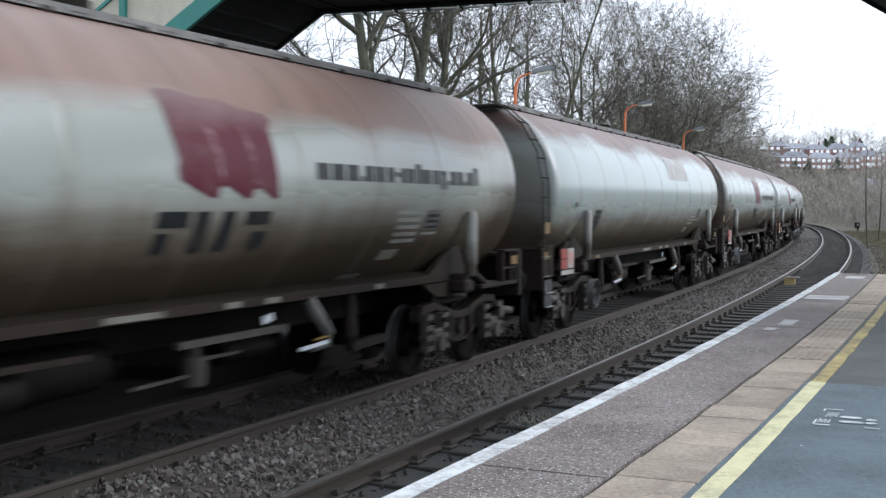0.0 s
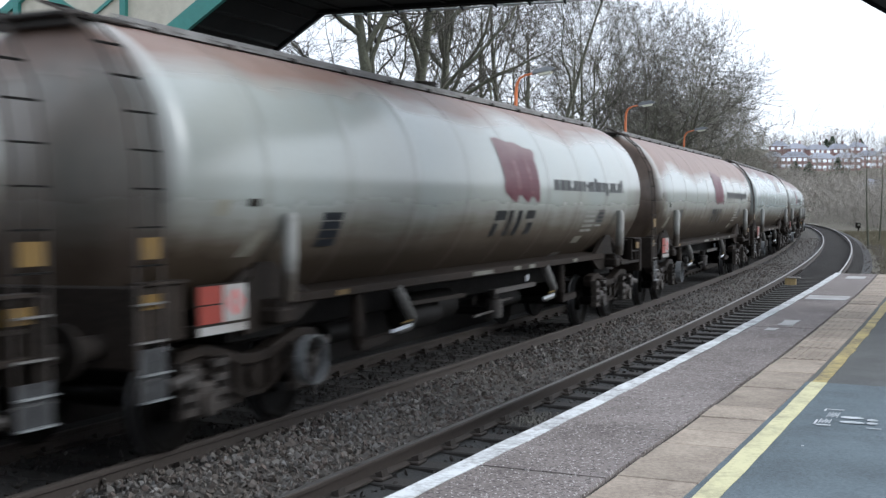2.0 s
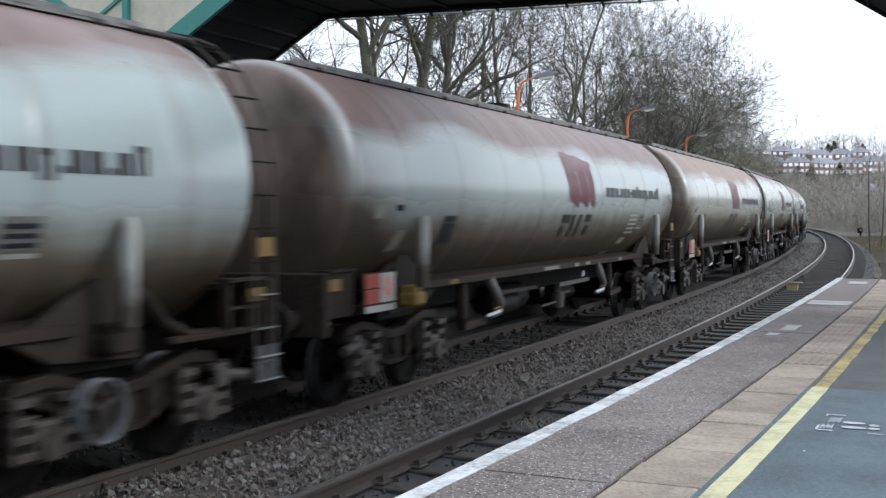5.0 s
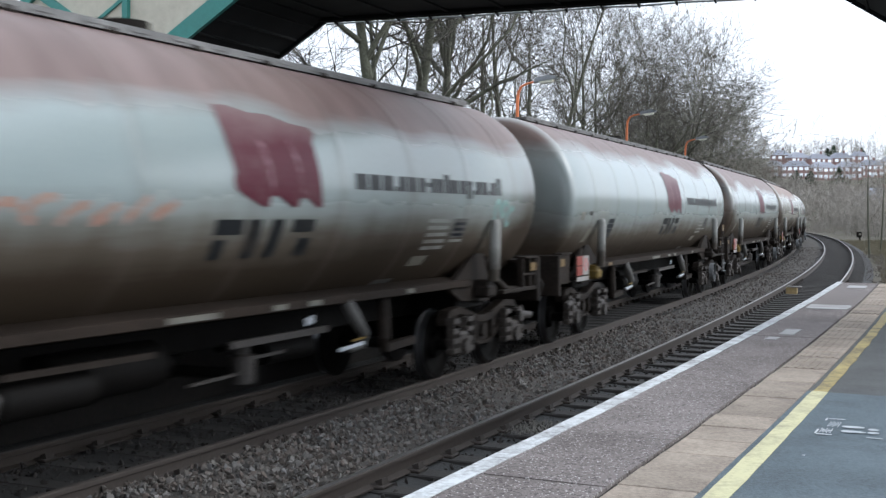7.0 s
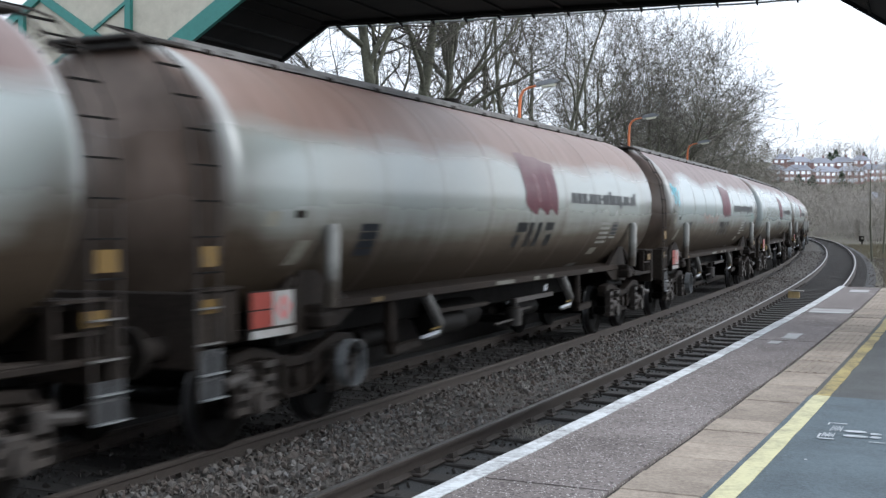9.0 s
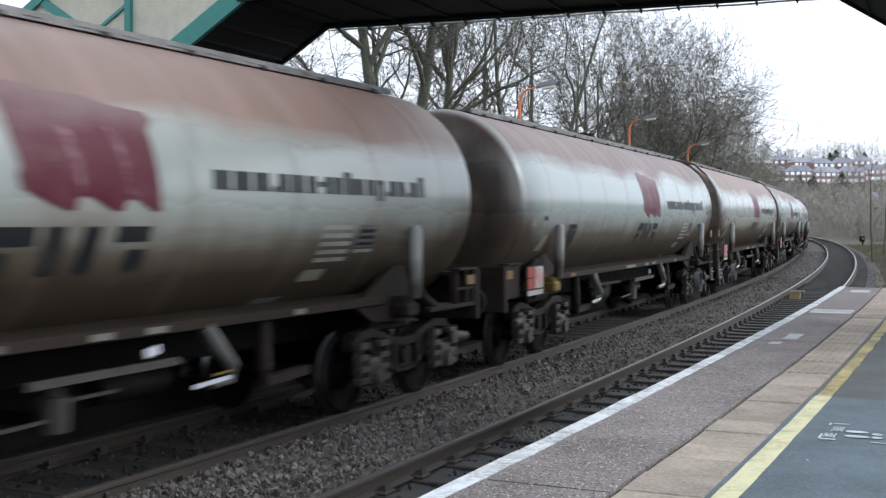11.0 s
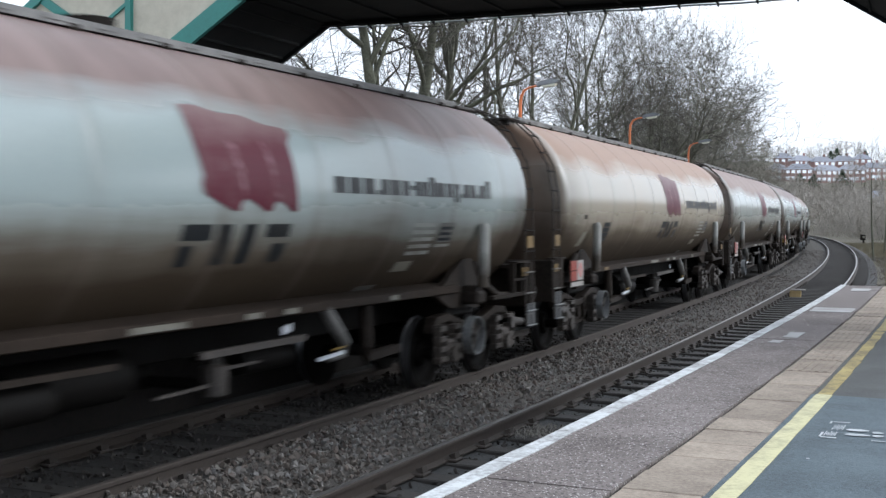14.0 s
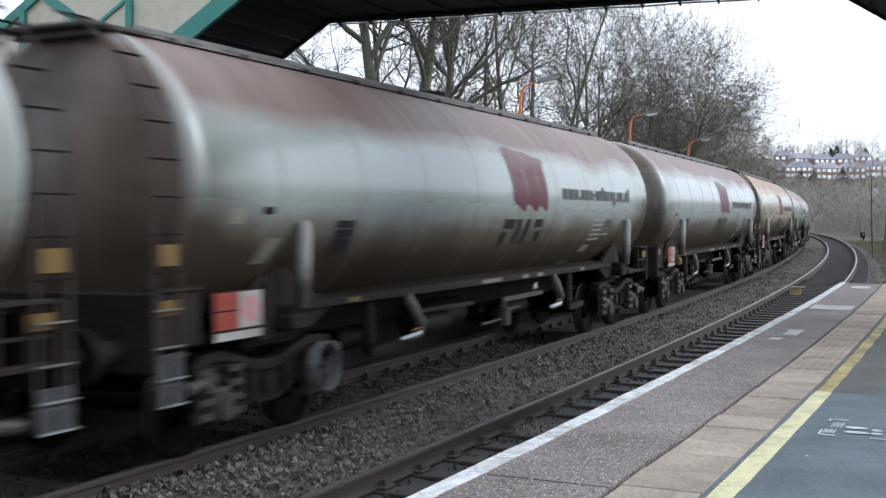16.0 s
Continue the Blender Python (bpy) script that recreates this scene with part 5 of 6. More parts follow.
        tube(bm, [(sx * 0.82, -2.50 * sx, 0.76), (sx * 0.82, -2.44 * sx, 0.76), (sx * 0.82, -1.46 * sx, 0.76), (sx * 0.82, -1.38 * sx, 0.76)], [0.10, 0.16, 0.16, 0.09], 16)
        part("side_reservoir", bm, UNDER, t, "air reservoir with the wagon's shade in its dark colour", True)
        bm = bmesh.new()
        beam(bm, (sx * 1.02, -2.55 * sx, 0.96), (sx * 1.02, -0.86 * sx, 0.95), 0.05, 0.05)
        beam(bm, (sx * 1.02, -0.90 * sx, 0.96), (sx * 1.02, -0.90 * sx, 1.20), 0.05, 0.05)
        part("brake_rod", bm, GRIME_LIGHT, t)
        bm = bmesh.new()
        beam(bm, (sx * 1.03, 1.95 * sx, 0.93), (sx * 1.03, 0.22 * sx, 0.92), 0.05, 0.065)
        beam(bm, (sx * 1.03, 1.90 * sx, 1.20), (sx * 1.03, 1.90 * sx, 0.93), 0.04, 0.04)
        beam(bm, (sx * 1.03, 0.40 * sx, 1.20), (sx * 1.03, 0.40 * sx, 0.93), 0.04, 0.04)
        part("rod_beam", bm, GRIME_PALE, t)
        bm = bmesh.new()
        tube(bm, [(sx * 0.86, 0.66 * sx, 0.92), (sx * 0.86, 0.66 * sx, 0.80), (sx * 0.86, 0.66 * sx, 0.78), (sx * 0.86, 0.66 * sx, 0.52)], [0.07, 0.07, 0.13, 0.12], 12)
        beam(bm, (sx * 0.88, 0.6 * sx, 0.74), (sx * 0.88, 1.35 * sx, 0.75), 0.03, 0.03)
        beam(bm, (sx * 0.88, -0.2 * sx, 0.60), (sx * 0.88, 0.6 * sx, 0.62), 0.03, 0.03)
        part("valve_gear", bm, GRIME_PALE, t, "dusty discharge valve")
        bm = bmesh.new()
        beam(bm, (sx * 1.06, 1.50 * sx, 1.03), (sx * 1.03, 1.70 * sx, 1.055), 0.02, 0.075)
        part("white_tag", bm, BRIGHT, t, "bright white tag plate")
    bm = bmesh.new()
    tube(bm, [(0.45, -1.6, 0.78), (0.45, -0.2, 0.78)], 0.22, 18)
    part("air_reservoir", bm, UNDER, t, smooth=True)
    bm = bmesh.new()
    tube(bm, [(0, 0.6, 1.0), (0, 0.6, 0.55)], 0.16, 14)
    tube(bm, [(-0.85, 0.6, 0.62), (0.85, 0.6, 0.62)], 0.06, 10)
    part("discharge_pipe", bm, UNDER, t, smooth=True)
    for y, be in ((-6.08, not front_ladder), (6.08, front_ladder)):
        bogie(t, y, WHEEL_MESH, be)
    return t


# ---- trees and scrub ----
def branch_tubes(rng, out, start, way, length, radius, depth, spec):
    """Grows one limb and its offshoots. out[0]: wood, out[1]: twigs, as lists of (points, radii)."""
    n = spec["seg"][depth]
    pts, p, d = [start], start.copy(), way.normalized()
    wide, mid, tall = spec["bound"]
    for i in range(n):
        bend = Vector((rng.uniform(-1, 1), rng.uniform(-1, 1), rng.uniform(-0.8, 0.8))) * spec["bend"][depth]
        d = (d + bend + Vector((0, 0, spec["lift"][depth]))).normalized()
        p = p + d * (length / n)
        pts.append(p.copy())
        if depth and i and (math.hypot(p.x, p.y) / wide) ** 2 + ((p.z - mid) / tall) ** 2 > 1.0 + 0.25 * rng.random():
            break
    n = len(pts) - 1
    rad = [max(radius * (1 - spec["taper"] * i / n), spec["least"] * 0.8) for i in range(n + 1)]
    out[0 if depth <= spec["wood"] else 1].append((pts, rad))
    if depth >= spec["depth"]:
        return
    kids = spec["kids"][depth]
    for k in range(kids):
        f = rng.uniform(spec["from"][depth], 1.0) if k < kids - 1 else 1.0
        i = min(int(f * n), n - 1)
        q = pts[i].lerp(pts[i + 1], f * n - i)
        axis = (pts[i + 1] - pts[i]).normalized()
        side = axis.orthogonal().normalized()
        side.rotate(Matrix.Rotation(rng.uniform(0, 2 * math.pi), 3, axis))
        spread = rng.uniform(*spec["spread"][depth]) * (0.4 if k == kids - 1 else 1)
        way2 = axis * math.cos(spread) + side * math.sin(spread)
        branch_tubes(rng, out, q, way2, length * spec["short"][depth] * rng.uniform(0.65, 1.2), max(rad[i] * spec["thin"] * rng.uniform(0.65, 1.0), spec["least"]), depth + 1, spec)


def tubes_mesh(name, tubes, sides, material):
    V, F = [], []
    for pts, rad in tubes:
        side = None
        base = len(V)
        for i, p in enumerate(pts):
            d = (pts[min(i + 1, len(pts) - 1)] - pts[max(i - 1, 0)]).normalized()
            if side is None:
                side = d.orthogonal().normalized()
            side = (side - d * side.dot(d)).normalized()
            up = d.cross(side)
            for k in range(sides):
                a = 2 * math.pi * k / sides
                V.append(p + rad[i] * (side * math.cos(a) + up * math.sin(a)))
        for i in range(len(pts) - 1):
            for k in range(sides):
                a, b = base + i * sides + k, base + i * sides + (k + 1) % sides
                F.append((a, b, b + sides, a + sides))
    me = bpy.data.meshes.new(name)
    me.from_pydata(V, [], F)
    me.materials.append(material)
    me.shade_smooth()
    return me


TALL = dict(seg=(9, 9, 6, 4, 2, 1), bend=(0.09, 0.27, 0.33, 0.35, 0.3, 0.3), lift=(0.03, 0.05, 0.02, -0.03, -0.05, 0.0), taper=0.80, wood=1, depth=5, kids=(9, 6, 4, 3, 3),
            spread=((0.45, 1.0), (0.45, 1.1), (0.5, 1.2), (0.5, 1.2), (0.4, 1.1)), short=(0.52, 0.52, 0.55, 0.55, 0.6), thin=0.62, least=0.0075, bound=(4.6, 9.0, 7.5))
TALL["from"] = (0.25, 0.15, 0.15, 0.1, 0.1)
LEANING = dict(TALL, lift=(-0.035, 0.05, 0.03, 0.0, -0.02, 0.0), bend=(0.09, 0.17, 0.22, 0.25, 0.3, 0.3), bound=(9.0, 6.0, 7.0))
BUSHY = dict(seg=(6, 5, 4, 3, 2, 1), bend=(0.12, 0.22, 0.28, 0.30, 0.3, 0.3), lift=(0.02, 0.04, 0.03, 0.0, -0.02, 0.0), taper=0.82, wood=1, depth=5, kids=(8, 5, 4, 3, 3),
             spread=((0.5, 1.2), (0.5, 1.2), (0.5, 1.2), (0.4, 1.2), (0.4, 1.1)), short=(0.52, 0.55, 0.55, 0.6, 0.6), thin=0.55, least=0.0085, bound=(3.4, 5.0, 5.6))
BUSHY["from"] = (0.10, 0.1, 0.1, 0.1, 0.1)
SHRUB = dict(seg=(3, 2, 1, 1), bend=(0.16, 0.16, 0.2, 0.2), lift=(0.03, 0.02, 0.0, 0.0), taper=0.7, wood=0, depth=3, kids=(6, 5, 3), spread=((0.3, 0.9),) * 3, short=(0.55, 0.55, 0.55), thin=0.6, least=0.021, bound=(9, 5, 9))
SHRUB["from"] = (0.1, 0.1, 0.1)
THIN = dict(seg=(8, 5, 3, 2, 1), bend=(0.07, 0.12, 0.2, 0.2, 0.2), lift=(0.04, 0.05, 0.0, -0.02, 0.0), taper=0.85, wood=0, depth=4, kids=(7, 4, 3, 2), spread=((0.4, 0.9),) * 4, short=(0.36, 0.5, 0.5, 0.5), thin=0.45, least=0.006, bound=(3.5, 6, 8))
THIN["from"] = (0.3, 0.2, 0.2, 0.1)


def tree(name, seed, spec, height, radius, stems=1, label="", lean=0.0, twig=TWIG):
    rng = random.Random(seed)
    t = thing(name, pose(0, 0, 0), label, "tree")
    out = ([], [])
    for k in range(stems):
        a = 2 * math.pi * (k + rng.random() * 0.4) / max(stems, 1)
        tilt = (0.05 if stems == 1 else rng.uniform(0.08, 0.24))
        way = Vector((math.cos(a) * tilt + lean, math.sin(a) * tilt, 1))
        branch_tubes(rng, out, Vector((math.cos(a) * 0.3 * (stems > 1), math.sin(a) * 0.3 * (stems > 1), -0.6)), way, height * rng.uniform(0.85, 1.05) * 0.72, radius * rng.uniform(0.8, 1.1), 0, spec)
    wood = new("trunk", tubes_mesh("trunk", out[0], 6, BARK))
    wood.parent = t
    crown = new("crown", tubes_mesh("crown", out[1], 3, twig))
    crown.parent = t
    return t


def scatter_tree(src, s, o, turn, size):
    x, y, _ = along(s, o)
    c = copy_thing(src, Matrix.Translation((x, y, ground_height(x, y))) @ pose(0, 0, 0, 0, 0, turn))
    c.scale = (size, size, size)
    return c


def trees():
    a = tree("tree", 11, TALL, 17.0, 0.28, 1, "tall bare tree with mossy green-grey trunk on the bank", twig=DARKTWIG)
    b = tree("tree", 23, TALL, 16.0, 0.21, 2, "tall bare forked tree with mossy trunks on the bank", twig=DARKTWIG)
    f = tree("tree", 29, TALL, 15.0, 0.17, 1, "slim bare tree with dark limbs on the bank", twig=DARKTWIG)
    g = tree("tree", 61, LEANING, 13.0, 0.24, 1, "bare tree leaning far over with twisted limbs", 0.75, twig=DARKTWIG)
    c = tree("tree", 37, BUSHY, 10.0, 0.16, 3, "bare many-stemmed tree with dense twigs on the bank")
    d = tree("tree", 41, BUSHY, 9.4, 0.13, 4, "bare bushy tree with dense grey-brown twigs on the bank")
    e = tree("tree", 53, THIN, 12.0, 0.12, 1, "slender bare tree beside the line")
    spots = [(f, 31.5, 15.5, 60, 1.0), (b, 33.0, 17.5, 10, 0.9), (a, 35.8, 13.0, 20, 1.0), (f, 37.2, 13.4, 140, 0.95), (a, 39.0, 13.0, 200, 1.05), (f, 40.3, 12.8, 300, 1.1), (a, 41.8, 13.0, 300, 0.95), (f, 47.6, 13.2, 10, 1.0), (f, 50.2, 13.0, 80, 1.1),
             (b, 55.5, 13.0, 250, 1.0), (f, 60.6, 13.2, 220, 1.0), (f, 63.8, 13.0, 170, 1.05), (f, 67.5, 12.6, 20, 1.0), (g, 66.5, 13.0, 0, 1.0),
             (b, 74, 11.6, 60, 0.98), (c, 71, 10.1, 160, 1.40), (d, 77, 9.8, 60, 1.40), (c, 85, 9.8, 280, 1.36), (d, 93, 9.6, 170, 1.30), (c, 101, 9.3, 90, 1.22), (d, 109, 8.7, 10, 1.17),
             (c, 118, 8.3, 230, 1.08), (d, 128, 7.8, 310, 1.04), (c, 139, 7.6, 130, 0.92), (d, 84, 14.5, 40, 1.4), (c, 100, 13.5, 200, 1.4), (d, 116, 12, 90, 1.25)]
    for src, s, o, turn, size in spots:
        scatter_tree(src, s, o, turn, size)
    # right of the line beyond the platform
    for src, s, o, turn, size in ((e, 128, -10.0, 210, 0.8), (e, 150, -14.0, 20, 0.9)):
        scatter_tree(src, s, o, turn, size)
    for src, slope, depth, turn, size in ((e, 0.3635, 75, 30, 0.80), (e, 0.372, 92, 200, 0.85), (e, 0.418, 46, 120, 0.85)):
        x, y = slope * depth, depth
        tr = copy_thing(src, Matrix.Translation((x, y, ground_height(x, y))) @ pose(0, 0, 0, 0, 0, turn))
        tr.scale = (size, size, size)
    for src in (a, b, c, d, e, f, g):
        for o in (*src.children, src):
            bpy.data.objects.remove(o)


def scrub():
    """Brown bare thicket on the slopes beyond the platform's end and at the foot of the trees."""
    rng = random.Random(8)
    tubes = []

    def clump(x, y, z, h, n):
        for _ in range(n):
            a, tilt = rng.uniform(0, 6.283), rng.uniform(0.05, 0.55)
            p = Vector((x + rng.gauss(0, h * 0.25), y + rng.gauss(0, h * 0.25), z - 0.1))
            d = Vector((math.cos(a) * tilt, math.sin(a) * tilt, 1)).normalized()
            hh = h * rng.uniform(0.5, 1.05)
            pts = [p, p + d * hh * 0.5, p + d * hh * 0.9 + Vector((rng.gauss(0, 0.2), rng.gauss(0, 0.2), 0.1 * hh))]
            tubes.append((pts, [0.022, 0.015, 0.006]))
            for _k in range(5):
                q = pts[0].lerp(pts[2], rng.uniform(0.3, 0.95))
                e = (d + Vector((rng.uniform(-1, 1), rng.uniform(-1, 1), rng.uniform(-0.1, 0.9))) * 0.9).normalized()
                tubes.append(([q, q + e * hh * rng.uniform(0.15, 0.35)], [0.011, 0.005]))
    for _ in range(330):
        s, o = rng.uniform(80, 215), -rng.uniform(6.5, 34)
        x, y, _z = along(s, o)
        clump(x, y, ground_height(x, y), rng.uniform(1.2, 3.6) * (0.45 if o > -9 else 1.0) * (1.5 if s > 130 else 1.0), 18)
    me = tubes_mesh("scrub", tubes, 3, SCRUB)
    tagged(new("scrub", me), "brown leafless thicket on the railway slopes", "bushes", kind="stuff")
    tubes.clear()
    for _ in range(260):
        s = rng.uniform(30, 150)
        o = rng.uniform(9.5 if s < 68 else 8.0, 18)
        x, y, _z = along(s, o)
        clump(x, y, ground_height(x, y), rng.uniform(1.5, 4.0) * (1.3 if s > 75 else 1.0), 14)
    me = tubes_mesh("thicket", tubes, 3, TWIG)
    tagged(new("thicket", me), "dark leafless thicket at the foot of the trees", "bushes", kind="stuff")


def verge():
    """Dead grass and weeds on the ground past the platform's end."""
    rng = random.Random(12)
    V, F = [], []
    for _ in range(5200):
        s = 24 + 110 * rng.random() ** 1.3
        o = -rng.uniform(2.0, 9.5)
        x, y, _z = along(s, o)
        z = ground_height(x, y)
        for _k in range(5):
            a, h, t = rng.uniform(0, 6.283), rng.uniform(0.10, 0.42), rng.uniform(0.05, 0.25)
            px, py = x + rng.gauss(0, 0.08), y + rng.gauss(0, 0.08)
            b = len(V)
            V += [(px - 0.012, py, z), (px + 0.012, py, z), (px + math.cos(a) * t, py + math.sin(a) * t, z + h)]
            F.append((b, b + 1, b + 2))
    ob = raw_part("dead_grass", V, F, DEADGRASS)
    tagged(ob, "straw-brown dead grass and weeds beside the track", "grass", kind="stuff")


# ---- houses on the hill ----
def house(x, y, turn, w, d, h, storeys=2, label="red-brick house with slate roof and white windows on the hill"):
    t = thing("house", pose(x, y, ground_height(x, y) - 0.6, 0, 0, turn), label, "house", "houses on the hill")
    bm = bmesh.new()
    box(bm, -w / 2, -d / 2, 0, w / 2, d / 2, h)
    part("wall", bm, BRICK, t)
    bm = bmesh.new()
    r, e = h * 0.5, 0.35
    vs = [bm.verts.new(p) for p in ((-w / 2 - e, -d / 2 - e, h), (w / 2 + e, -d / 2 - e, h), (w / 2 + e, d / 2 + e, h), (-w / 2 - e, d / 2 + e, h), (-w / 2 + d * 0.35, 0, h + r), (w / 2 - d * 0.35, 0, h + r))]
    for f in ((0, 1, 5, 4), (1, 2, 5), (2, 3, 4, 5), (3, 0, 4), (3, 2, 1, 0)):
        bm.faces.new([vs[i] for i in f])
    roof = part("roof", bm, SLATE, t)
    bm = bmesh.new()
    box(bm, w * 0.1, -0.4, h + r * 0.6, w * 0.1 + 0.9, 0.4, h + r + 1.0, 0.03)
    part("chimney", bm, BRICK, roof)
    n = max(2, int(w / 2.4))
    for fl in range(storeys):
        for k in range(n):
            cx = -w / 2 + (k + 0.5) * w / n
            z = 0.6 + fl * (h / storeys) + 0.5
            bm = bmesh.new()
            box(bm, cx - 0.85, -d / 2 - 0.06, z, cx + 0.85, -d / 2 + 0.02, z + 1.45)
            fr = part("window", bm, RENDERED, t)
            for q in (-1, 1):
                bm = bmesh.new()
                box(bm, cx + q * 0.41 - 0.36, -d / 2 - 0.075, z + 0.08, cx + q * 0.41 + 0.36, -d / 2 - 0.06, z + 1.37)
                part("pane", bm, GLASS, fr)
    bm = bmesh.new()
    box(bm, -0.5, -d / 2 - 0.07, 0.3, 0.5, -d / 2 + 0.02, 2.4)
    part("door", bm, RENDERED, t)
    return t


def at_view(px, depth):
    """Across the view: px is the sideways slope of the sight line."""
    return px * depth, depth


def houses():
    rng = random.Random(2)
    for slope, depth, w, h in ((0.301, 585, 10, 5.8), (0.318, 582, 11, 5.6), (0.337, 585, 11, 5.8), (0.300, 535, 12, 5.6), (0.322, 530, 12, 5.6), (0.343, 533, 11, 5.6),
                               (0.281, 540, 8, 5.6), (0.286, 600, 9, 6), (0.362, 545, 11, 5.6), (0.380, 560, 11, 6), (0.369, 330, 10, 5.5), (0.395, 340, 10, 5.5), (0.352, 600, 9, 5.6)):
        x, y = at_view(slope, depth)
        house(x, y, rng.uniform(-25, 10), w, 8, h)
    # dark evergreens between the roofs
    for slope, depth, h, wide in ((0.331, 615, 10, 5.5), (0.326, 612, 8.5, 5.0), (0.336, 500, 8, 5.5), (0.30, 505, 6, 4.6), (0.355, 618, 8.5, 5.0), (0.312, 500, 6, 4.4)):
        x, y = at_view(slope, depth)
        t = thing("evergreen_tree", pose(x, y, ground_height(x, y)), "dark evergreen tree among the houses", "tree", "evergreens on the hill")
        bm = bmesh.new()
        tube(bm, [(0, 0, -0.5), (0, 0, h * 0.9)], [0.22, 0.04], 6)
        part("trunk", bm, BARK, t)
        bm = bmesh.new()
        for _ in range(900):
            f = rng.random() ** 0.8
            r = wide * (1 - f) * rng.uniform(0.2, 1.0) + 0.15
            a = rng.uniform(0, 6.283)
            p = Vector((r * math.cos(a), r * math.sin(a), 0.5 + f * (h - 0.5)))
            q = [bm.verts.new(p + Vector((rng.uniform(-0.45, 0.45), rng.uniform(-0.45, 0.45), rng.uniform(-0.35, 0.35)))) for _k in range(3)]
            bm.faces.new(q)
        part("crown", bm, EVERGREEN, t)
    # bare trees along the hill's crest
    src = tree("tree", 77, SHRUB, 9.0, 0.12, 4, "bare tree on the hill above the houses", twig=SCRUB)
    for k in range(34):
        slope = 0.262 + 0.0045 * k + rng.uniform(-0.003, 0.003)
        depth = rng.uniform(610, 680) if k % 3 else rng.uniform(440, 500)
        x, y = at_view(slope, depth)
        c = copy_thing(src, Matrix.Translation((x, y, ground_height(x, y))) @ pose(0, 0, 0, 0, 0, rng.uniform(0, 360)))
        z = rng.uniform(0.9, 1.5)
        c.scale = (z, z, z)
    # leafless bushes on the slope below the houses
    bush = tree("bush", 91, SHRUB, 5.0, 0.05, 4, "grey-brown leafless bush on the slope below the houses", twig=SCRUB)
    for k in range(105):
        slope, depth = rng.uniform(0.262, 0.42), rng.uniform(215, 515)
        x, y = at_view(slope, depth)
        if track_offset(x, y)[0] > -9:
            continue
        c = copy_thing(bush, Matrix.Translation((x, y, ground_height(x, y))) @ pose(0, 0, 0, 0, 0, rng.uniform(0, 360)))
        z = rng.uniform(0.8, 1.5) * (0.7 if depth > 440 else 1.0)
        c.scale = (z * 1.4, z * 1.4, z)
    for k in range(34):
        slope, depth = rng.uniform(0.300, 0.40), rng.uniform(120, 205)
        x, y = at_view(slope, depth)
        if track_offset(x, y)[0] > -8.5:
            continue
        c = copy_thing(bush, Matrix.Translation((x, y, ground_height(x, y))) @ pose(0, 0, 0, 0, 0, rng.uniform(0, 360)))
        z = rng.uniform(0.7, 1.25)
        c.scale = (z * 1.2, z * 1.2, z)
    for o in (*src.children, src, *bush.children, bush):
        bpy.data.objects.remove(o)


def track_signal():
    """A small low post with a pale lamp box beside the near track beyond the platform."""
    t = thing("ground_signal", stand(136, -4.5, -0.5), "small dark ground signal with a pale lamp box", "signal")
    bm = bmesh.new()
    box(bm, -0.08, -0.08, -0.3, 0.08, 0.08, 0.5)
    part("post", bm, UNDER, t)
    bm = bmesh.new()
    box(bm, -0.32, -0.2, 0.35, 0.2, 0.2, 0.95, 0.05)
    part("lamp_box", bm, GRIME, t)
    bm = bmesh.new()
    tube(bm, [(0.0, -0.2, 0.70), (0.0, -0.28, 0.70)], 0.13, 12)
    part("lens", bm, WHITEV, t)


# ---- the train ----
WHEELS = []
TANK_MESH = tank_mesh()
WHEEL_MESH = wheelset_mesh()
# metres that the train has run at a time in seconds (rear strap of the first wagon)
RUN = [(0.0, 3.92), (1.5, 22.12), (3.5, 46.64), (7.0, 89.54), (9.0, 113.87), (12.5, 155.87), (14.5, 179.98), (16.0, 198.14)]
_fit = np.polyfit([r[0] for r in RUN], [r[1] for r in RUN], 4)
CAR_HALF = 5.8725
PIVOT = 6.08


def train_run(t):
    return float(np.polyval(_fit, t))


def wagon_pose(k, t):
    c = train_run(t) - k * PITCH + CAR_HALF
    a, b = Vector(along(c - PIVOT, FAR, FAR_Z - 0.012)), Vector(along(c + PIVOT, FAR, FAR_Z - 0.012))
    d = b - a
    m = (a + b) / 2
    return pose(m.x, m.y, m.z, 0, -0.95, math.degrees(math.atan2(-d.x, d.y)))


def scrawl(tank, y0, y1, a0, a1, material, seed, label, loops=7):
    """Sprayed loops and strokes, each a thin ribbon on the shell."""
    rng = random.Random(seed)
    for k in range(loops):
        y = y0 + (y1 - y0) * (k + 0.5) / loops
        w, lo, hi = (y1 - y0) / loops * 0.75, rng.uniform(a0, a0 + (a1 - a0) * 0.35), rng.uniform(a0 + (a1 - a0) * 0.6, a1)
        pts = [(y + w * math.cos(q) * 0.55, (lo + hi) / 2 + (hi - lo) / 2 * math.sin(q + 0.3 * k)) for q in [i * 0.55 for i in range(rng.randint(7, 11))]]
        left, right = [], []
        for i, p in enumerate(pts):
            q, r = pts[max(i - 1, 0)], pts[min(i + 1, len(pts) - 1)]
            dy, da = r[0] - q[0], (r[1] - q[1]) * 0.0233
            n = math.hypot(dy, da) or 1
            left.append((p[0] - da / n * 0.035, p[1] + dy / n * 1.5))
            right.append((p[0] + da / n * 0.035, p[1] - dy / n * 1.5))
        for i in range(len(pts) - 1):
            decal("graffiti", [left[i], left[i + 1], right[i + 1], right[i]], material, tank, 1, label, step=60, lift=0.006 + 0.0004 * k)


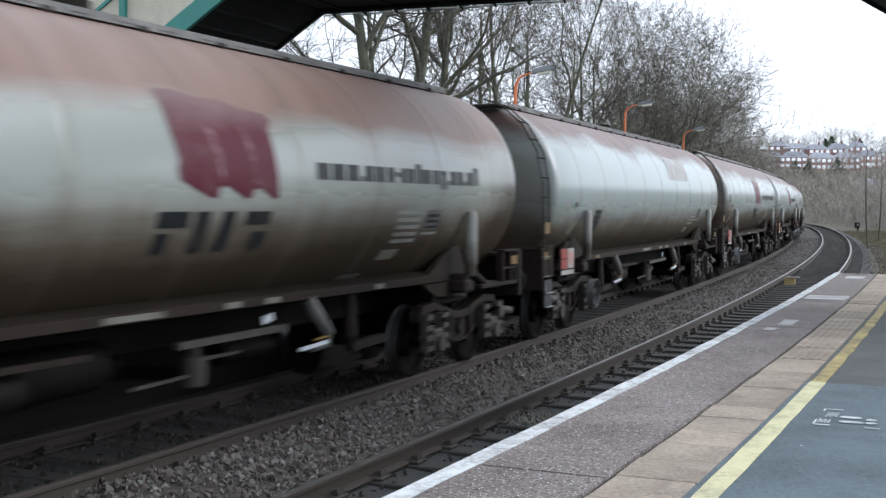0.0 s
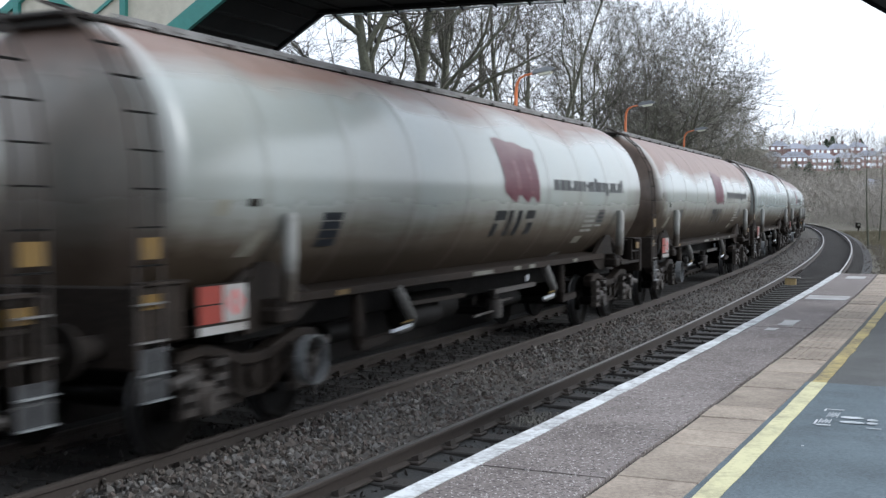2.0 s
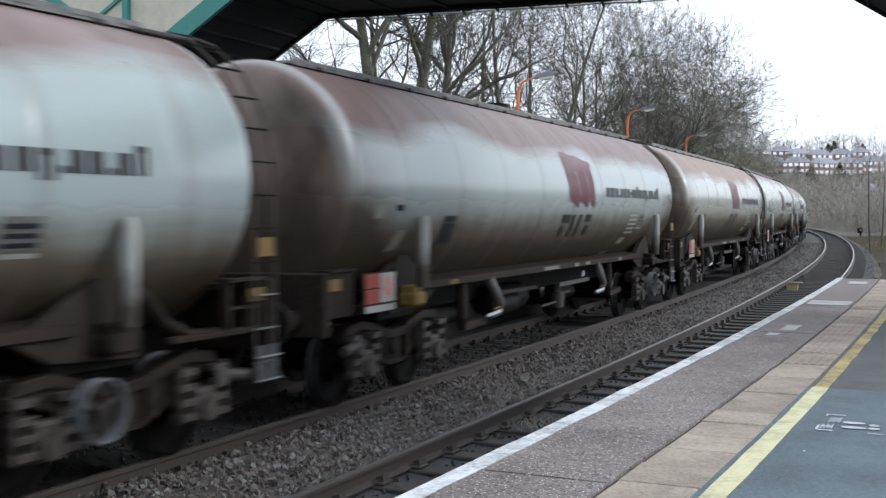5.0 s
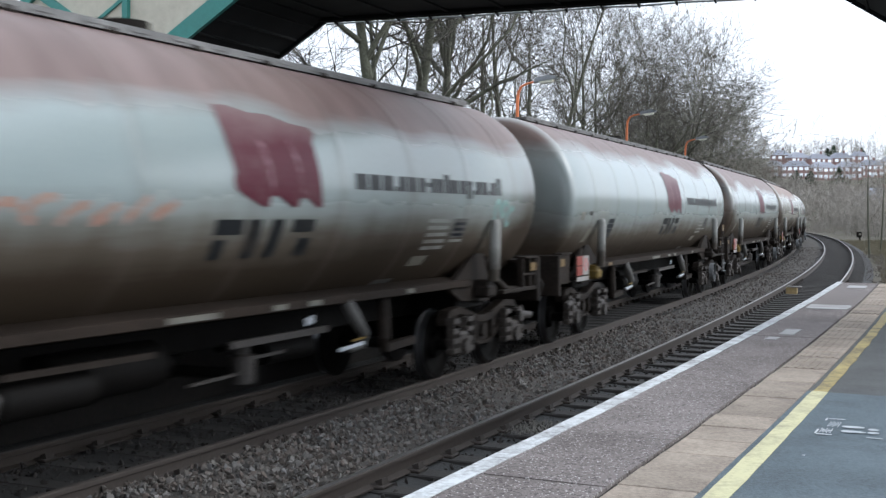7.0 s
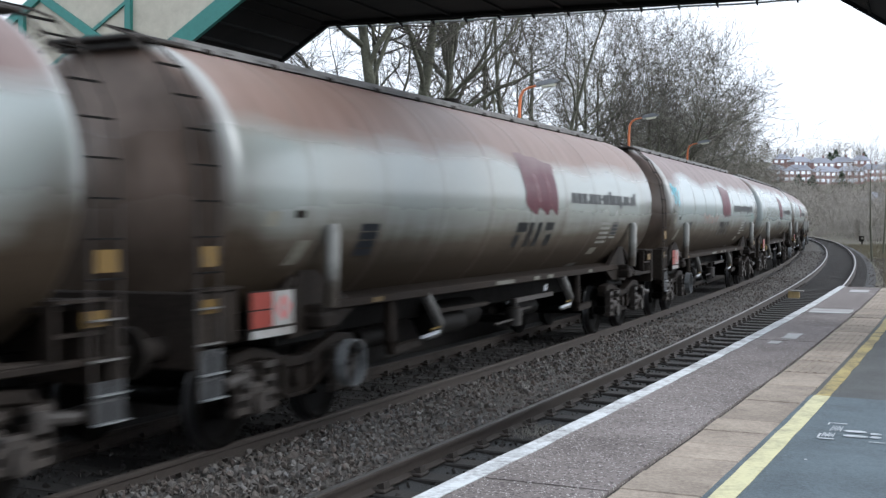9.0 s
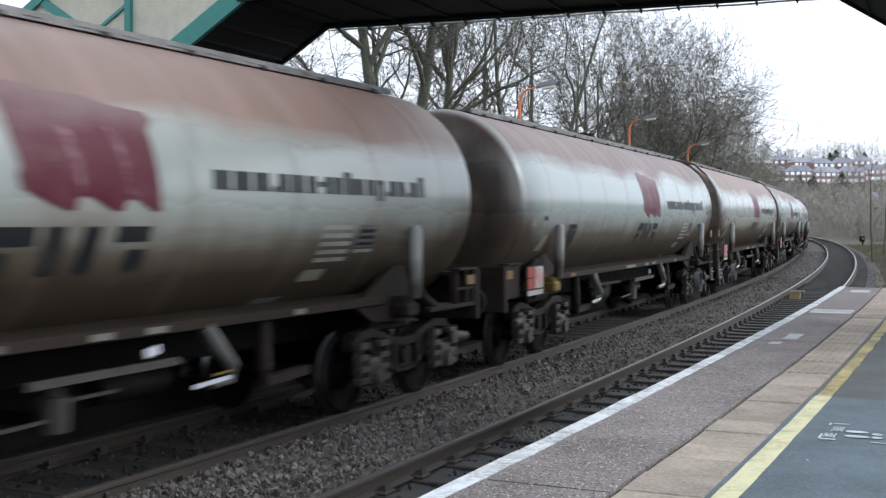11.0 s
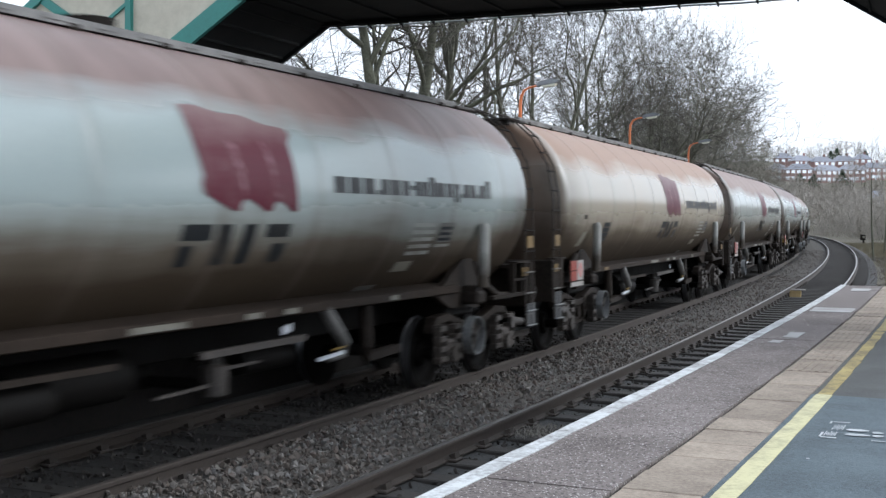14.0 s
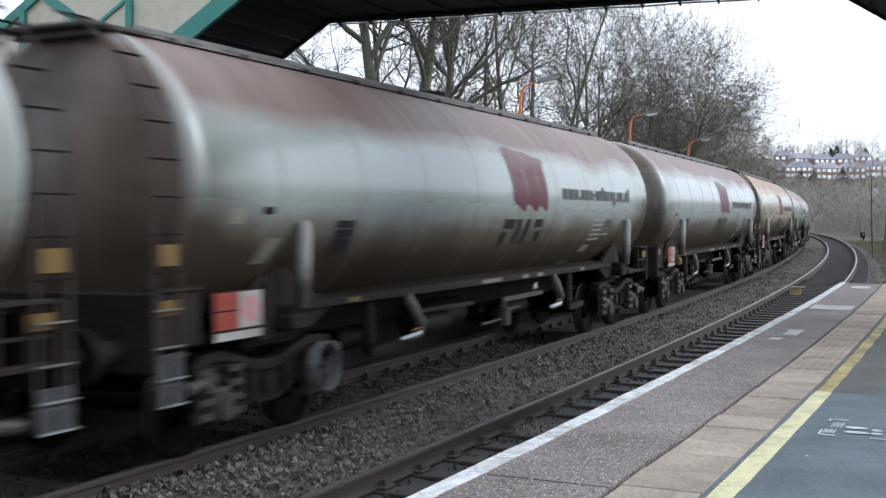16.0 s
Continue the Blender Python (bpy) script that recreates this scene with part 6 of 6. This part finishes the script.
def spray_blue(tank):
    scrawl(tank, -7.3, -6.5, 5, 28, CYAN, 1, "cyan sprayed scrawl", 4)
    scrawl(tank, -3.3, -0.9, -14, -2, SPRAY, 2, "faded orange sprayed scrawl", 7)
    scrawl(tank, 5.9, 6.6, -15, 3, GREENV, 3, "faded green sprayed scrawl", 3)


def white_patch(tank):
    # a pale four-sided patch high on the flank
    decal("repainted_patch", [(1.2, 18), (3.2, 18), (3.6, 42), (1.4, 44)], PATCH, tank, 1, "bright pale patch")


WAGONS = {}


def train():
    plain = "dirty pale grey tank wagon"
    front = build_wagon("tank_wagon", plain + ", maroon emblem, ladder at leading end", True)
    rear = build_wagon("tank_wagon", plain + ", maroon emblem, ladder at trailing end", False)
    blank = build_wagon("tank_wagon", "dirty pale grey tank wagon with a bright pale patch", False, False, white_patch)
    blue = build_wagon("tank_wagon", plain + ", maroon emblem, cyan, orange and green graffiti", False, True, spray_blue)
    kinds = {-1: blank, 5: blue, 4: front, 2: front, 3: front, 7: front, 10: front, 12: front, -3: front, -6: front}
    used = set()
    for k in range(-8, 14):
        src = kinds.get(k, rear)
        if id(src) in used:
            ob = copy_thing(src, wagon_pose(k, 0))
        else:
            ob = src
            ob.matrix_basis = wagon_pose(k, 0)
            used.add(id(src))
        WAGONS[k] = ob
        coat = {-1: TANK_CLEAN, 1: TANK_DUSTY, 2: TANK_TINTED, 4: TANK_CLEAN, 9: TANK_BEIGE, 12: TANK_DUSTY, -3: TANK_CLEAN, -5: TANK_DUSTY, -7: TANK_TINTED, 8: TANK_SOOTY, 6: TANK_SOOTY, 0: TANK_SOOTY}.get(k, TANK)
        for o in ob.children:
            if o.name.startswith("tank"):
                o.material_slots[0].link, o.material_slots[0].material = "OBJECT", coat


def motions():
    """The train runs along the far track, its wheels rolling."""
    times = [i * 0.5 for i in range(33)]
    for k, ob in WAGONS.items():
        walk(ob, [(t, wagon_pose(k, t)) for t in times])
    spin = [i / 30 for i in range(481)]
    rolled = [-math.degrees((train_run(t) - train_run(0)) / WHEEL_R) for t in spin]
    for k, ob in WAGONS.items():
        for bog in ob.children:
            if bog.name.startswith("bogie"):
                for w in bog.children:
                    if w.name.startswith("wheelset"):
                        at = w.matrix_basis.translation.copy()
                        walk(w, [(t, Matrix.Translation(at) @ pose(0, 0, 0, a)) for t, a in zip(spin, rolled)])


ground()
ballast_bed()
rails()
far_platform()
near_platform()
footbridge()
for _s, _o, _top, _label in ((30.2, 6.5, 5.42, "orange platform lamp post with a grey lamp head"), (42.8, 6.5, 5.62, "orange platform lamp post with a grey lamp head"), (56.2, 6.5, 5.55, "orange platform lamp post with a grey lamp head"), (17.0, 6.5, 5.6, "orange platform lamp post with a grey lamp head")):
    street_lamp(_s, _o, _top, 0.55, _label)
train()
trees()
scrub()
verge()
houses()
track_signal()
sleeper_box()
grass_clump()
motions()
